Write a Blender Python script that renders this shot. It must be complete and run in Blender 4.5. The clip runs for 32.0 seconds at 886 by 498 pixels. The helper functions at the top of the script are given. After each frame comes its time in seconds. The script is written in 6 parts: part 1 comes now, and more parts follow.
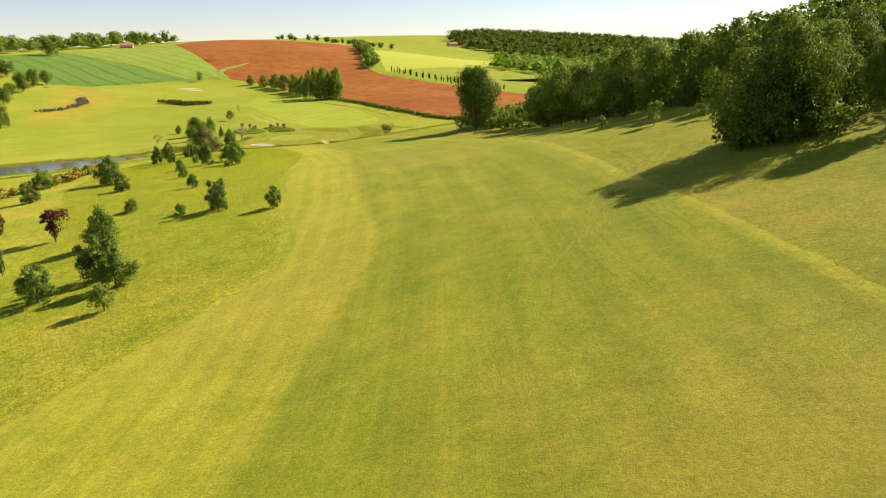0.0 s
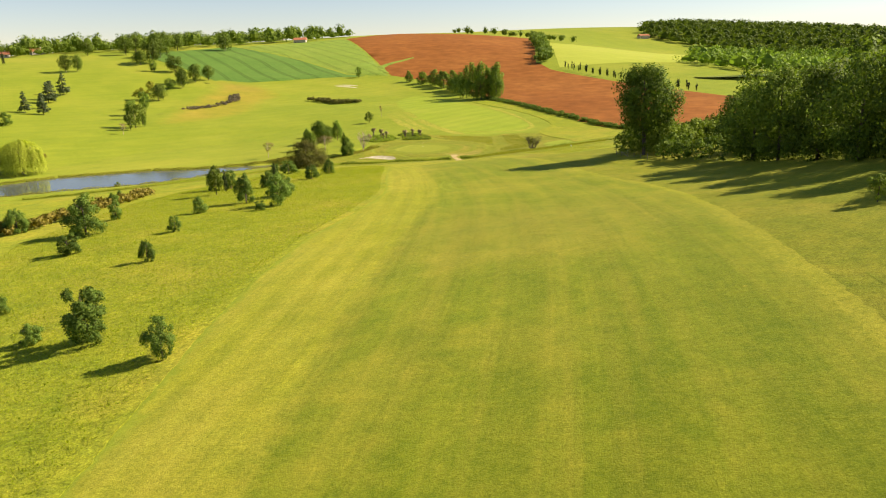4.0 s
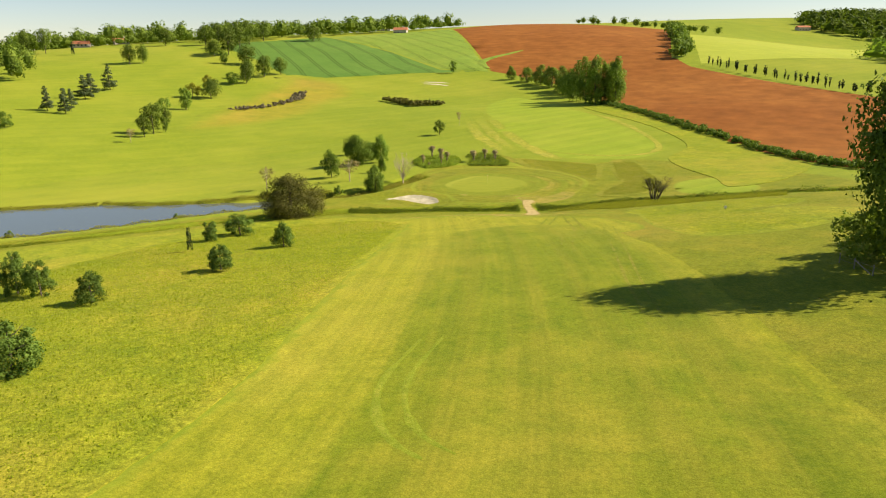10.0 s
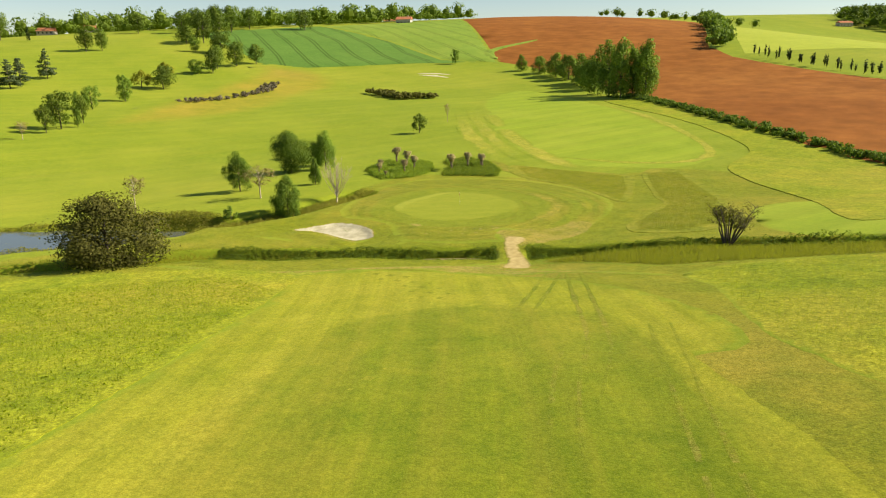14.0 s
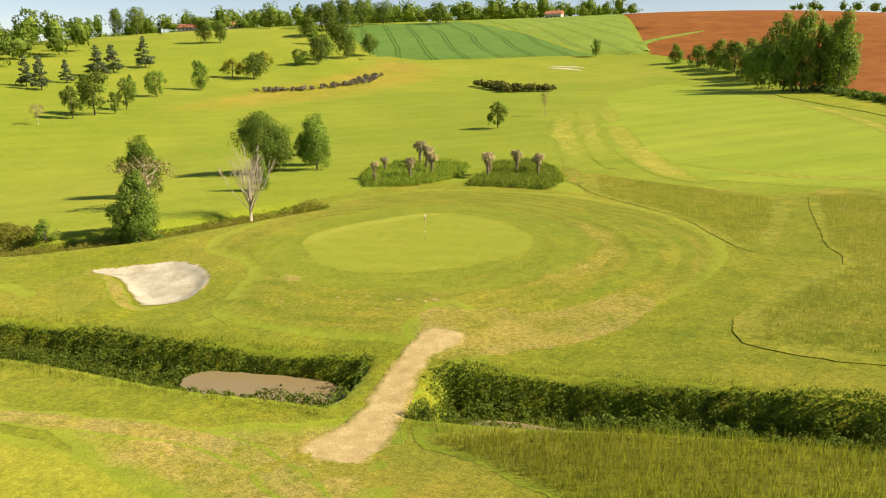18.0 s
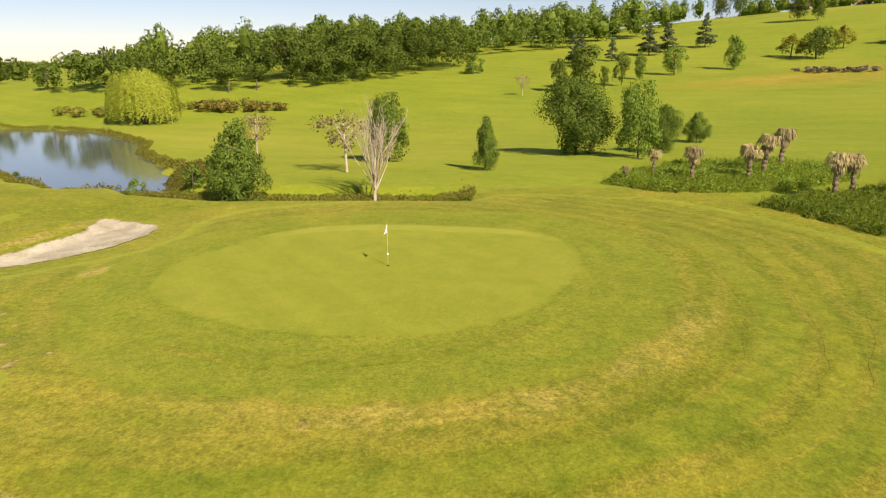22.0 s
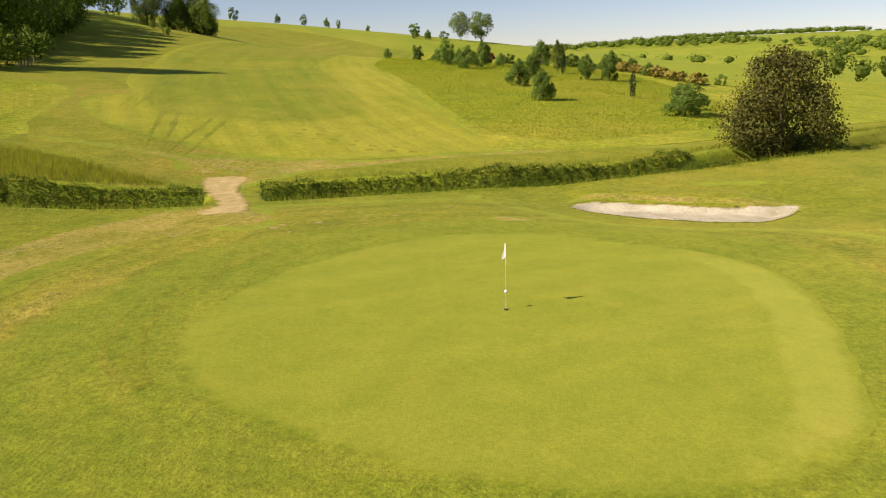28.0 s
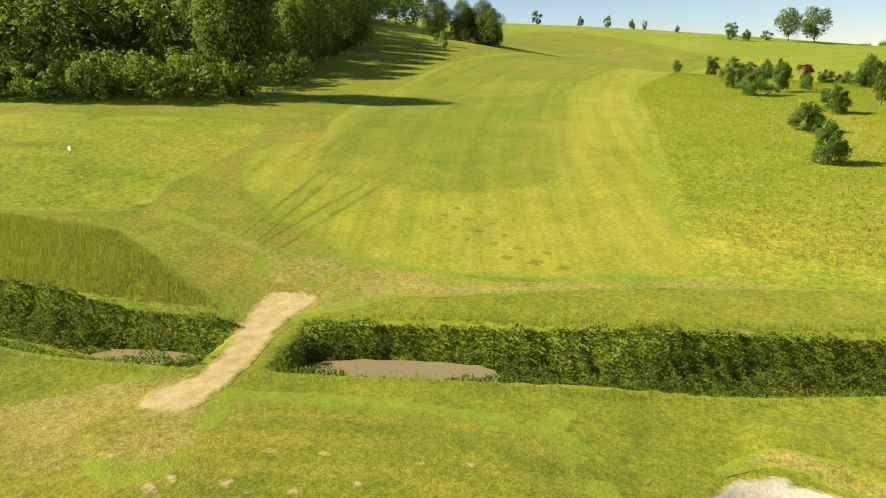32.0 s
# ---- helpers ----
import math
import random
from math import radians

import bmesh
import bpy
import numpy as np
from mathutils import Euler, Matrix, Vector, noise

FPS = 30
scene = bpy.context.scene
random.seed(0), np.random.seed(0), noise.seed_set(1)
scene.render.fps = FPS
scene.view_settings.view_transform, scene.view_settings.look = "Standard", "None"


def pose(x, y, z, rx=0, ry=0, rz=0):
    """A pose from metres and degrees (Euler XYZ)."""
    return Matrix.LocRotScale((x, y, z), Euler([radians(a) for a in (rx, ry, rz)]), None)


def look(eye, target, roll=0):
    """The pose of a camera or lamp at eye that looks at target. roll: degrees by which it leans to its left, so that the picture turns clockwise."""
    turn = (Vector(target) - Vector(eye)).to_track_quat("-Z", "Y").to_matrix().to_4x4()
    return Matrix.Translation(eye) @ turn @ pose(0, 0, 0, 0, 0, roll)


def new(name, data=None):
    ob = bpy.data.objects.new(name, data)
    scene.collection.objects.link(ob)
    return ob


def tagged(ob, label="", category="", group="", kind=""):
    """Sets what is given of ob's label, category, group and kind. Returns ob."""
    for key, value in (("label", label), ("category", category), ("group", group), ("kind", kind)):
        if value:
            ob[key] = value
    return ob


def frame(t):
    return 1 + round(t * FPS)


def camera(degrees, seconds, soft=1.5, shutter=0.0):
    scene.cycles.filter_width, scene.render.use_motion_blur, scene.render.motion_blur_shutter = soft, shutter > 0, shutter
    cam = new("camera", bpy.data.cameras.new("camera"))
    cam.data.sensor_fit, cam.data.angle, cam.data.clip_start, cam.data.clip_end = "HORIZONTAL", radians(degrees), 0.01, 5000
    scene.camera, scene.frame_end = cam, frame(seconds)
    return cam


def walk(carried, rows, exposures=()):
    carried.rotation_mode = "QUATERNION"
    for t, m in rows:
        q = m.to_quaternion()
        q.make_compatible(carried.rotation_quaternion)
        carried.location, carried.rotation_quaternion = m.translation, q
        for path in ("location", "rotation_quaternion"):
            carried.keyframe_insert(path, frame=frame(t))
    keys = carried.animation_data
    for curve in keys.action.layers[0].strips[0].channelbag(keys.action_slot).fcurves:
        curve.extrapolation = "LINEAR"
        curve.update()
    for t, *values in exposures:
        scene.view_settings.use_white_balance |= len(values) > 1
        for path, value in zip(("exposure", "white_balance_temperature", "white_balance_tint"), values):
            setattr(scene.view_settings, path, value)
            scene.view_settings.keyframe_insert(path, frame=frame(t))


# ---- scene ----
cam = camera(63.9, 32.0, soft=1.1)


def aim(x, y, z, yaw, pitch, roll):
    """The pose of the drone's camera: yaw to the left from +y, pitch up, roll as look() takes it."""
    a, p = radians(yaw), radians(pitch)
    ahead = Vector((-math.sin(a) * math.cos(p), math.cos(a) * math.cos(p), math.sin(p)))
    return look((x, y, z), Vector((x, y, z)) + ahead, roll)


PATH = [
    (0.0, -0.00, -0.00, 19.30, -0.10, -15.05, -1.30),
    (0.5, 1.32, 8.35, 19.19, 1.33, -15.07, -1.38),
    (1.0, 2.65, 16.69, 19.10, 3.28, -15.08, -1.44),
    (1.5, 3.98, 25.00, 19.05, 5.28, -15.09, -1.47),
    (2.0, 5.25, 33.27, 19.06, 7.27, -15.10, -1.48),
    (2.5, 6.41, 41.49, 19.12, 9.22, -15.12, -1.47),
    (3.0, 7.43, 49.65, 19.23, 11.07, -15.15, -1.47),
    (3.5, 8.28, 57.72, 19.36, 12.89, -15.17, -1.46),
    (5.5, 8.60, 88.08, 19.79, 19.55, -15.29, -1.38),
    (6.0, 8.23, 95.73, 19.75, 20.95, -15.33, -1.31),
    (6.5, 7.65, 103.41, 19.68, 22.29, -15.36, -1.26),
    (7.0, 6.84, 111.08, 19.62, 23.75, -15.38, -1.22),
    (7.5, 5.83, 118.73, 19.55, 24.68, -15.41, -1.20),
    (8.0, 4.64, 126.31, 19.49, 24.85, -15.43, -1.18),
    (8.5, 3.24, 133.80, 19.36, 24.82, -15.46, -1.16),
    (9.0, 1.63, 141.23, 19.14, 24.78, -15.48, -1.12),
    (9.5, -0.19, 148.70, 18.80, 24.74, -15.48, -1.08),
    (10.0, -2.11, 156.28, 18.33, 24.67, -15.46, -1.04),
    (10.5, -4.10, 163.81, 17.71, 24.68, -15.45, -1.01),
    (11.0, -6.08, 171.29, 16.93, 24.72, -15.45, -0.96),
    (11.5, -8.05, 178.73, 16.01, 24.82, -15.45, -0.92),
    (12.0, -9.96, 186.23, 15.00, 24.96, -15.44, -0.88),
    (12.5, -11.75, 193.83, 13.92, 25.20, -15.42, -0.85),
    (13.0, -13.46, 201.44, 12.80, 25.44, -15.38, -0.82),
    (13.5, -15.13, 209.01, 11.66, 25.75, -15.35, -0.80),
    (14.0, -16.72, 216.62, 10.49, 26.27, -15.32, -0.77),
    (14.5, -18.13, 224.23, 9.30, 27.17, -15.25, -0.74),
    (16.5, -22.28, 253.57, 4.12, 33.39, -14.79, -0.63),
    (17.0, -23.12, 260.87, 3.06, 35.08, -14.65, -0.63),
    (17.5, -23.88, 268.04, 2.11, 37.00, -14.51, -0.63),
    (18.0, -24.55, 274.98, 1.25, 39.87, -14.38, -0.64),
    (18.5, -25.11, 281.72, 0.40, 44.00, -14.26, -0.64),
    (19.0, -25.62, 288.32, -0.43, 48.61, -14.16, -0.61),
    (19.5, -26.16, 294.74, -1.16, 53.93, -14.12, -0.55),
    (20.0, -26.72, 301.00, -1.79, 59.93, -14.14, -0.46),
    (20.5, -27.36, 306.97, -2.37, 66.47, -14.22, -0.38),
    (21.0, -28.23, 312.70, -2.88, 73.53, -14.34, -0.33),
    (21.5, -29.26, 318.13, -3.31, 81.10, -14.47, -0.33),
    (22.0, -30.57, 323.20, -3.67, 88.70, -14.58, -0.36),
    (22.5, -32.18, 327.86, -4.01, 96.83, -14.66, -0.44),
    (23.0, -34.03, 332.07, -4.32, 106.32, -14.73, -0.56),
    (23.5, -36.25, 335.76, -4.59, 116.13, -14.78, -0.72),
    (24.0, -38.76, 338.69, -4.80, 125.40, -14.82, -0.90),
    (24.5, -41.64, 341.14, -4.94, 134.90, -14.86, -1.05),
    (25.0, -44.75, 343.05, -5.03, 144.05, -14.87, -1.19),
    (25.5, -48.07, 344.36, -5.11, 152.70, -14.86, -1.31),
    (26.0, -51.57, 345.16, -5.18, 160.03, -14.80, -1.41),
    (26.5, -55.12, 345.50, -5.29, 166.64, -14.71, -1.49),
    (28.5, -68.24, 341.04, -6.30, 191.63, -14.14, -1.57),
    (29.0, -70.64, 339.63, -6.36, 197.38, -14.09, -1.50),
    (29.5, -72.65, 337.97, -6.33, 202.95, -14.08, -1.42),
    (30.0, -74.16, 335.92, -6.26, 207.18, -14.13, -1.38),
    (30.5, -74.83, 333.20, -5.84, 209.67, -14.20, -1.38),
    (31.0, -74.37, 329.72, -4.70, 210.27, -14.16, -1.41),
    (31.5, -73.20, 325.62, -3.03, 210.26, -14.04, -1.46),
    (32.0, -71.74, 321.25, -1.16, 210.23, -13.92, -1.50),
]
# the drone's automatic exposure and white balance: seconds, stops, kelvin, tint
LIGHT = [(0, 1.02, 6600, 24), (3, 0.98, 6600, 21), (8, 0.80, 6550, 20), (10, 0.84, 6500, 16), (12, 0.82, 6500, 13), (14, 0.80, 6450, 11), (17, 0.90, 6450, 19), (20, 0.74, 6450, 24),
         (22, 0.60, 6400, 28), (24, 0.44, 6350, 31), (26, 0.44, 6350, 30), (29, 0.72, 6300, 25), (30, 0.80, 6250, 22), (32, 0.92, 6050, 15)]
walk(cam, [(t, aim(*rest)) for t, *rest in PATH], LIGHT)

# ---- sky and sun: clear, sun about 36 degrees high beyond the wood ----
SUN_TO = Vector((0.87, 0.49, 0.0)).normalized()
SUN_UP = radians(36)
world = bpy.data.worlds.new("sky")
scene.world = world
world.use_nodes = True
wn = world.node_tree
sky = wn.nodes.new("ShaderNodeTexSky")
sky.sky_type = "NISHITA"
sky.sun_disc = False
sky.sun_elevation = SUN_UP
sky.sun_rotation = math.atan2(SUN_TO.x, SUN_TO.y)
sky.air_density, sky.dust_density, sky.ozone_density = 1.0, 0.0, 2.0
wn.nodes["Background"].inputs["Strength"].default_value = 0.062
wn.links.new(sky.outputs[0], wn.nodes["Background"].inputs["Color"])
lamp = bpy.data.lights.new("sun", "SUN")
lamp.energy, lamp.angle, lamp.color = 5.0, radians(0.6), (1.0, 0.93, 0.80)
sun = new("sun", lamp)
away = SUN_TO * math.cos(SUN_UP) + Vector((0, 0, math.sin(SUN_UP)))
sun.matrix_world = look(away * 300, (0, 0, 0))


# ---- materials ----
def nodes_of(name):
    m = bpy.data.materials.new(name)
    m.use_nodes = True
    t = m.node_tree
    return m, t, t.nodes["Principled BSDF"], t.nodes, t.links


def noise_node(t, scale, detail=4.0, rough=0.55, vector=None):
    n = t.nodes.new("ShaderNodeTexNoise")
    n.inputs["Scale"].default_value, n.inputs["Detail"].default_value, n.inputs["Roughness"].default_value = scale, detail, rough
    if vector is not None:
        t.links.new(vector, n.inputs["Vector"])
    return n.outputs["Fac"]


def ramp_node(t, fac, stops):
    r = t.nodes.new("ShaderNodeValToRGB")
    e = r.color_ramp.elements
    while len(e) < len(stops):
        e.new(0.5)
    for k, (at, c) in zip(e, stops):
        k.position, k.color = at, (*c, 1)
    t.links.new(fac, r.inputs[0])
    return r.outputs[0]


def mix_node(t, fac, a, b, mode="MIX"):
    m = t.nodes.new("ShaderNodeMix")
    m.data_type, m.blend_type = "RGBA", mode
    for socket, v in ((m.inputs[0], fac), (m.inputs[6], a), (m.inputs[7], b)):
        if isinstance(v, (int, float)):
            socket.default_value = v
        elif isinstance(v, tuple):
            socket.default_value = (*v, 1)
        else:
            t.links.new(v, socket)
    return m.outputs[2]


def math_node(t, op, a, b=0.0, c=0.0):
    m = t.nodes.new("ShaderNodeMath")
    m.operation = op
    for k, v in enumerate((a, b, c)):
        if isinstance(v, (int, float)):
            m.inputs[k].default_value = v
        else:
            t.links.new(v, m.inputs[k])
    return m.outputs[0]


def place_node(t):
    return t.nodes.new("ShaderNodeNewGeometry").outputs["Position"]


def turned(t, angle, stretch=(1, 1, 1)):
    m = t.nodes.new("ShaderNodeMapping")
    t.links.new(place_node(t), m.inputs["Vector"])
    m.inputs["Rotation"].default_value = (0, 0, radians(angle))
    m.inputs["Scale"].default_value = stretch
    return m.outputs[0]


def bump_node(t, height, strength, distance, bsdf):
    b = t.nodes.new("ShaderNodeBump")
    b.inputs["Strength"].default_value, b.inputs["Distance"].default_value = strength, distance
    t.links.new(height, b.inputs["Height"])
    t.links.new(b.outputs[0], bsdf.inputs["Normal"])


TURF = {}


def fairway_grid(t):
    """The place in the fairway's own run: across it, and along it."""
    sep = t.nodes.new("ShaderNodeSeparateXYZ")
    t.links.new(place_node(t), sep.inputs[0])
    y = sep.outputs[1]
    c = math_node(t, "MULTIPLY_ADD", y, -1.131e-06, -6.291e-04)
    c = math_node(t, "MULTIPLY_ADD", y, c, 8.107e-02)
    c = math_node(t, "MULTIPLY", y, c)
    both = t.nodes.new("ShaderNodeCombineXYZ")
    t.links.new(math_node(t, "SUBTRACT", sep.outputs[0], c), both.inputs[0])
    t.links.new(y, both.inputs[1])
    return both.outputs[0]


def stretched(t, vector, stretch):
    m = t.nodes.new("ShaderNodeMapping")
    t.links.new(vector, m.inputs["Vector"])
    m.inputs["Scale"].default_value = stretch
    return m.outputs[0]


def turf_colour(t, pos, dark, mid, dry, patch=0.05, dry_share=0.5, stripe=None, ring=None, coarse=1.0, lines=None, mottle=1.0, worn=()):
    """Colour of turf: large patches, mottling, the blades' grain; stripe: (angle or None for the fairway's run, width, amount) of the mower's bands; ring: (x, y, width, amount);
    worn: (x, y, radius, amount) of browned stretches."""
    nodes, links = t.nodes, t.links
    big = noise_node(t, patch, 5, 0.6, pos)
    small = noise_node(t, 0.9 / coarse, 6, 0.65, pos)
    fine = noise_node(t, 9.0 / coarse, 3, 0.7, pos)
    col = mix_node(t, ramp_node(t, small, [(0.3, (0, 0, 0)), (0.7, (1, 1, 1))]), dark, mid)
    soft = noise_node(t, patch * 4.5, 3, 0.5, pos)
    col = mix_node(t, math_node(t, "MULTIPLY", ramp_node(t, soft, [(0.40, (0, 0, 0)), (0.66, (1, 1, 1))]), 0.45), col, tuple(0.8 * m + 0.25 * d for m, d in zip(mid, dry)))
    col = mix_node(t, ramp_node(t, big, [(0.62 - dry_share * 0.35, (0, 0, 0)), (0.95 - dry_share * 0.3, (1, 1, 1))]), col, dry)
    if stripe:
        angle, width, amount = stripe
        v = fairway_grid(t) if angle is None else turned(t, angle)
        wob = noise_node(t, 0.03, 2, 0.5, pos)
        sep = nodes.new("ShaderNodeSeparateXYZ")
        links.new(v, sep.inputs[0])
        band = math_node(t, "ADD", sep.outputs[0], math_node(t, "MULTIPLY", wob, width * 1.6))
        wave = math_node(t, "MULTIPLY_ADD", math_node(t, "SINE", math_node(t, "MULTIPLY", band, math.pi / width)), 0.5, 0.5)
        streak = noise_node(t, 1.0, 4, 0.6, stretched(t, v, (0.42, 0.014, 1)))
        thin = noise_node(t, 1.0, 4, 0.7, stretched(t, v, (2.2, 0.035, 1)))
        col = mix_node(t, min(1.0, amount * 2), col, ramp_node(t, wave, [(0.3, (0.91, 0.93, 0.91)), (0.7, (1.09, 1.08, 1.08))]), "MULTIPLY")
        col = mix_node(t, math_node(t, "MULTIPLY", ramp_node(t, streak, [(0.44, (0, 0, 0)), (0.70, (1, 1, 1))]), min(0.6, amount * 1.3)), col, dry)
        col = mix_node(t, min(1.0, amount * 2), col, ramp_node(t, thin, [(0.3, (0.84, 0.88, 0.84)), (0.7, (1.16, 1.12, 1.16))]), "MULTIPLY")
    if lines:
        angle, gap, thick = lines
        sep = nodes.new("ShaderNodeSeparateXYZ")
        links.new(turned(t, angle), sep.inputs[0])
        bend = math_node(t, "MULTIPLY_ADD", noise_node(t, 0.008, 2, 0.5, pos), 26.0, sep.outputs[0])
        saw = math_node(t, "ABSOLUTE", math_node(t, "SUBTRACT", math_node(t, "FRACT", math_node(t, "DIVIDE", bend, gap)), 0.5))
        pair = math_node(t, "ABSOLUTE", math_node(t, "SUBTRACT", math_node(t, "MULTIPLY", saw, gap), 1.0))
        cut = math_node(t, "LESS_THAN", pair, thick)
        col = mix_node(t, math_node(t, "MULTIPLY", cut, 0.6), col, tuple(c * 0.35 for c in dark))
    if ring:
        rx, ry, width, amount = ring
        sep = nodes.new("ShaderNodeSeparateXYZ")
        links.new(pos, sep.inputs[0])
        dx, dy = math_node(t, "SUBTRACT", sep.outputs[0], rx), math_node(t, "SUBTRACT", sep.outputs[1], ry)
        d = math_node(t, "SQRT", math_node(t, "ADD", math_node(t, "MULTIPLY", dx, dx), math_node(t, "MULTIPLY", dy, dy)))
        d = math_node(t, "ADD", d, math_node(t, "MULTIPLY", noise_node(t, 0.08, 2, 0.5, pos), 5.0))
        wave = math_node(t, "SINE", math_node(t, "MULTIPLY", d, math.pi / width))
        weight = math_node(t, "MINIMUM", math_node(t, "MAXIMUM", math_node(t, "MULTIPLY_ADD", wave, 0.9, 0.35), 0.0), 1.0)
        patchy = noise_node(t, 0.22, 4, 0.6, pos)
        weight = math_node(t, "MULTIPLY", weight, math_node(t, "MULTIPLY", patchy, amount * 1.6))
        col = mix_node(t, weight, col, dry)
    for wx, wy, radius, amount in worn:
        way = nodes.new("ShaderNodeVectorMath")
        way.operation = "DISTANCE"
        way.inputs[1].default_value = (wx, wy, 0)
        links.new(stretched(t, pos, (1, 1, 0)), way.inputs[0])
        near = math_node(t, "SUBTRACT", 1.0, math_node(t, "DIVIDE", way.outputs["Value"], radius))
        near = math_node(t, "ADD", near, math_node(t, "MULTIPLY", math_node(t, "SUBTRACT", noise_node(t, 0.5, 5, 0.7, pos), 0.5), 0.9))
        col = mix_node(t, math_node(t, "MULTIPLY", ramp_node(t, near, [(0.1, (0, 0, 0)), (0.8, (1, 1, 1))]), amount), col, (0.345, 0.235, 0.040))
    blotch = noise_node(t, 0.28 / coarse, 5, 0.7, pos)
    col = mix_node(t, mottle, col, ramp_node(t, blotch, [(0.32, (0.80, 0.88, 0.82)), (0.68, (1.20, 1.10, 1.15))]), "MULTIPLY")
    clump = noise_node(t, 3.2 / coarse, 4, 0.75, pos)
    col = mix_node(t, mottle, col, ramp_node(t, clump, [(0.32, (0.58, 0.62, 0.52)), (0.68, (1.35, 1.31, 1.37))]), "MULTIPLY")
    grain = ramp_node(t, fine, [(0.25, (0.5, 0.52, 0.48)), (0.75, (1.42, 1.4, 1.45))])
    col = mix_node(t, mottle, col, grain, "MULTIPLY")
    return col, fine, small


def under_colour(t, pos, col, over):
    """Lets a laid surface run out at its rim, in tufts, into the colour of the turf below it."""
    at = t.nodes.new("ShaderNodeAttribute")
    at.attribute_name = "rim"
    tuft = noise_node(t, 1.1, 5, 0.7, pos)
    fac = math_node(t, "ADD", at.outputs["Fac"], math_node(t, "MULTIPLY", math_node(t, "SUBTRACT", tuft, 0.5), 1.3))
    fac = math_node(t, "MULTIPLY", ramp_node(t, fac, [(0.2, (0, 0, 0)), (0.7, (1, 1, 1))]), ramp_node(t, at.outputs["Fac"], [(0.0, (0, 0, 0)), (0.25, (1, 1, 1))]))
    return mix_node(t, fac, turf_colour(t, pos, **TURF[over])[0], col)


def grass_material(name, dark, mid, dry, patch=0.05, dry_share=0.5, stripe=None, ring=None, coarse=1.0, lines=None, over=None, mottle=1.0, worn=()):
    m, t, bsdf, nodes, links = nodes_of(name)
    pos = place_node(t)
    TURF[name] = dict(dark=dark, mid=mid, dry=dry, patch=patch, dry_share=dry_share, stripe=stripe, ring=ring, coarse=coarse, lines=lines, mottle=mottle, worn=worn)
    col, fine, small = turf_colour(t, pos, **TURF[name])
    if over:
        col = under_colour(t, pos, col, over)
    links.new(col, bsdf.inputs["Base Color"])
    bsdf.inputs["Roughness"].default_value = 0.85
    bsdf.inputs["Diffuse Roughness"].default_value = 0.1
    bsdf.inputs["Specular IOR Level"].default_value = 0.04
    bsdf.inputs["Sheen Weight"].default_value = 0.13
    bsdf.inputs["Sheen Roughness"].default_value = 0.4
    bsdf.inputs["Sheen Tint"].default_value = (0.9, 0.92, 0.2, 1)
    bump_node(t, math_node(t, "ADD", fine, math_node(t, "MULTIPLY", small, 1.2)), 0.15 + 0.5 * mottle, 0.11 * min(coarse, 1.2), bsdf)
    return m


def leaf_material(name, dark, light, through_light=0.28):
    m, t, bsdf, nodes, links = nodes_of(name)
    geo = nodes.new("ShaderNodeNewGeometry")
    info = nodes.new("ShaderNodeObjectInfo")
    lo, hi = tuple(0.75 * a + 0.25 * b for a, b in zip(dark, light)), tuple(0.1 * a + 0.9 * b for a, b in zip(dark, light))
    col = ramp_node(t, geo.outputs["Random Per Island"], [(0.0, lo), (1.0, hi)])
    tone = math_node(t, "MULTIPLY_ADD", info.outputs["Random"], 0.5, 0.75)
    hsv = nodes.new("ShaderNodeHueSaturation")
    links.new(col, hsv.inputs["Color"])
    links.new(tone, hsv.inputs["Value"])
    bsdf.inputs["Roughness"].default_value = 0.75
    bsdf.inputs["Specular IOR Level"].default_value = 0.1
    links.new(hsv.outputs[0], bsdf.inputs["Base Color"])
    tr = nodes.new("ShaderNodeBsdfTranslucent")
    links.new(mix_node(t, 1.0, hsv.outputs[0], (1.35, 1.5, 0.6), "MULTIPLY"), tr.inputs["Color"])
    mx = nodes.new("ShaderNodeMixShader")
    mx.inputs[0].default_value = through_light
    links.new(bsdf.outputs[0], mx.inputs[1])
    links.new(tr.outputs[0], mx.inputs[2])
    links.new(mx.outputs[0], nodes["Material Output"].inputs["Surface"])
    return m


def plain_material(name, a, b, scale, rough=0.9, bump=0.3, depth=0.02, spec=0.2, over=None):
    m, t, bsdf, nodes, links = nodes_of(name)
    pos = place_node(t)
    n1, n2 = noise_node(t, scale, 6, 0.65, pos), noise_node(t, scale * 9, 3, 0.6, pos)
    col = mix_node(t, ramp_node(t, n1, [(0.3, (0, 0, 0)), (0.7, (1, 1, 1))]), a, b)
    col = mix_node(t, 1.0, col, ramp_node(t, n2, [(0.2, (0.75, 0.75, 0.75)), (0.8, (1.2, 1.2, 1.2))]), "MULTIPLY")
    if over:
        col = under_colour(t, pos, col, over)
    links.new(col, bsdf.inputs["Base Color"])
    bsdf.inputs["Roughness"].default_value = rough
    bsdf.inputs["Specular IOR Level"].default_value = spec
    bump_node(t, math_node(t, "ADD", n1, n2), bump, depth, bsdf)
    return m


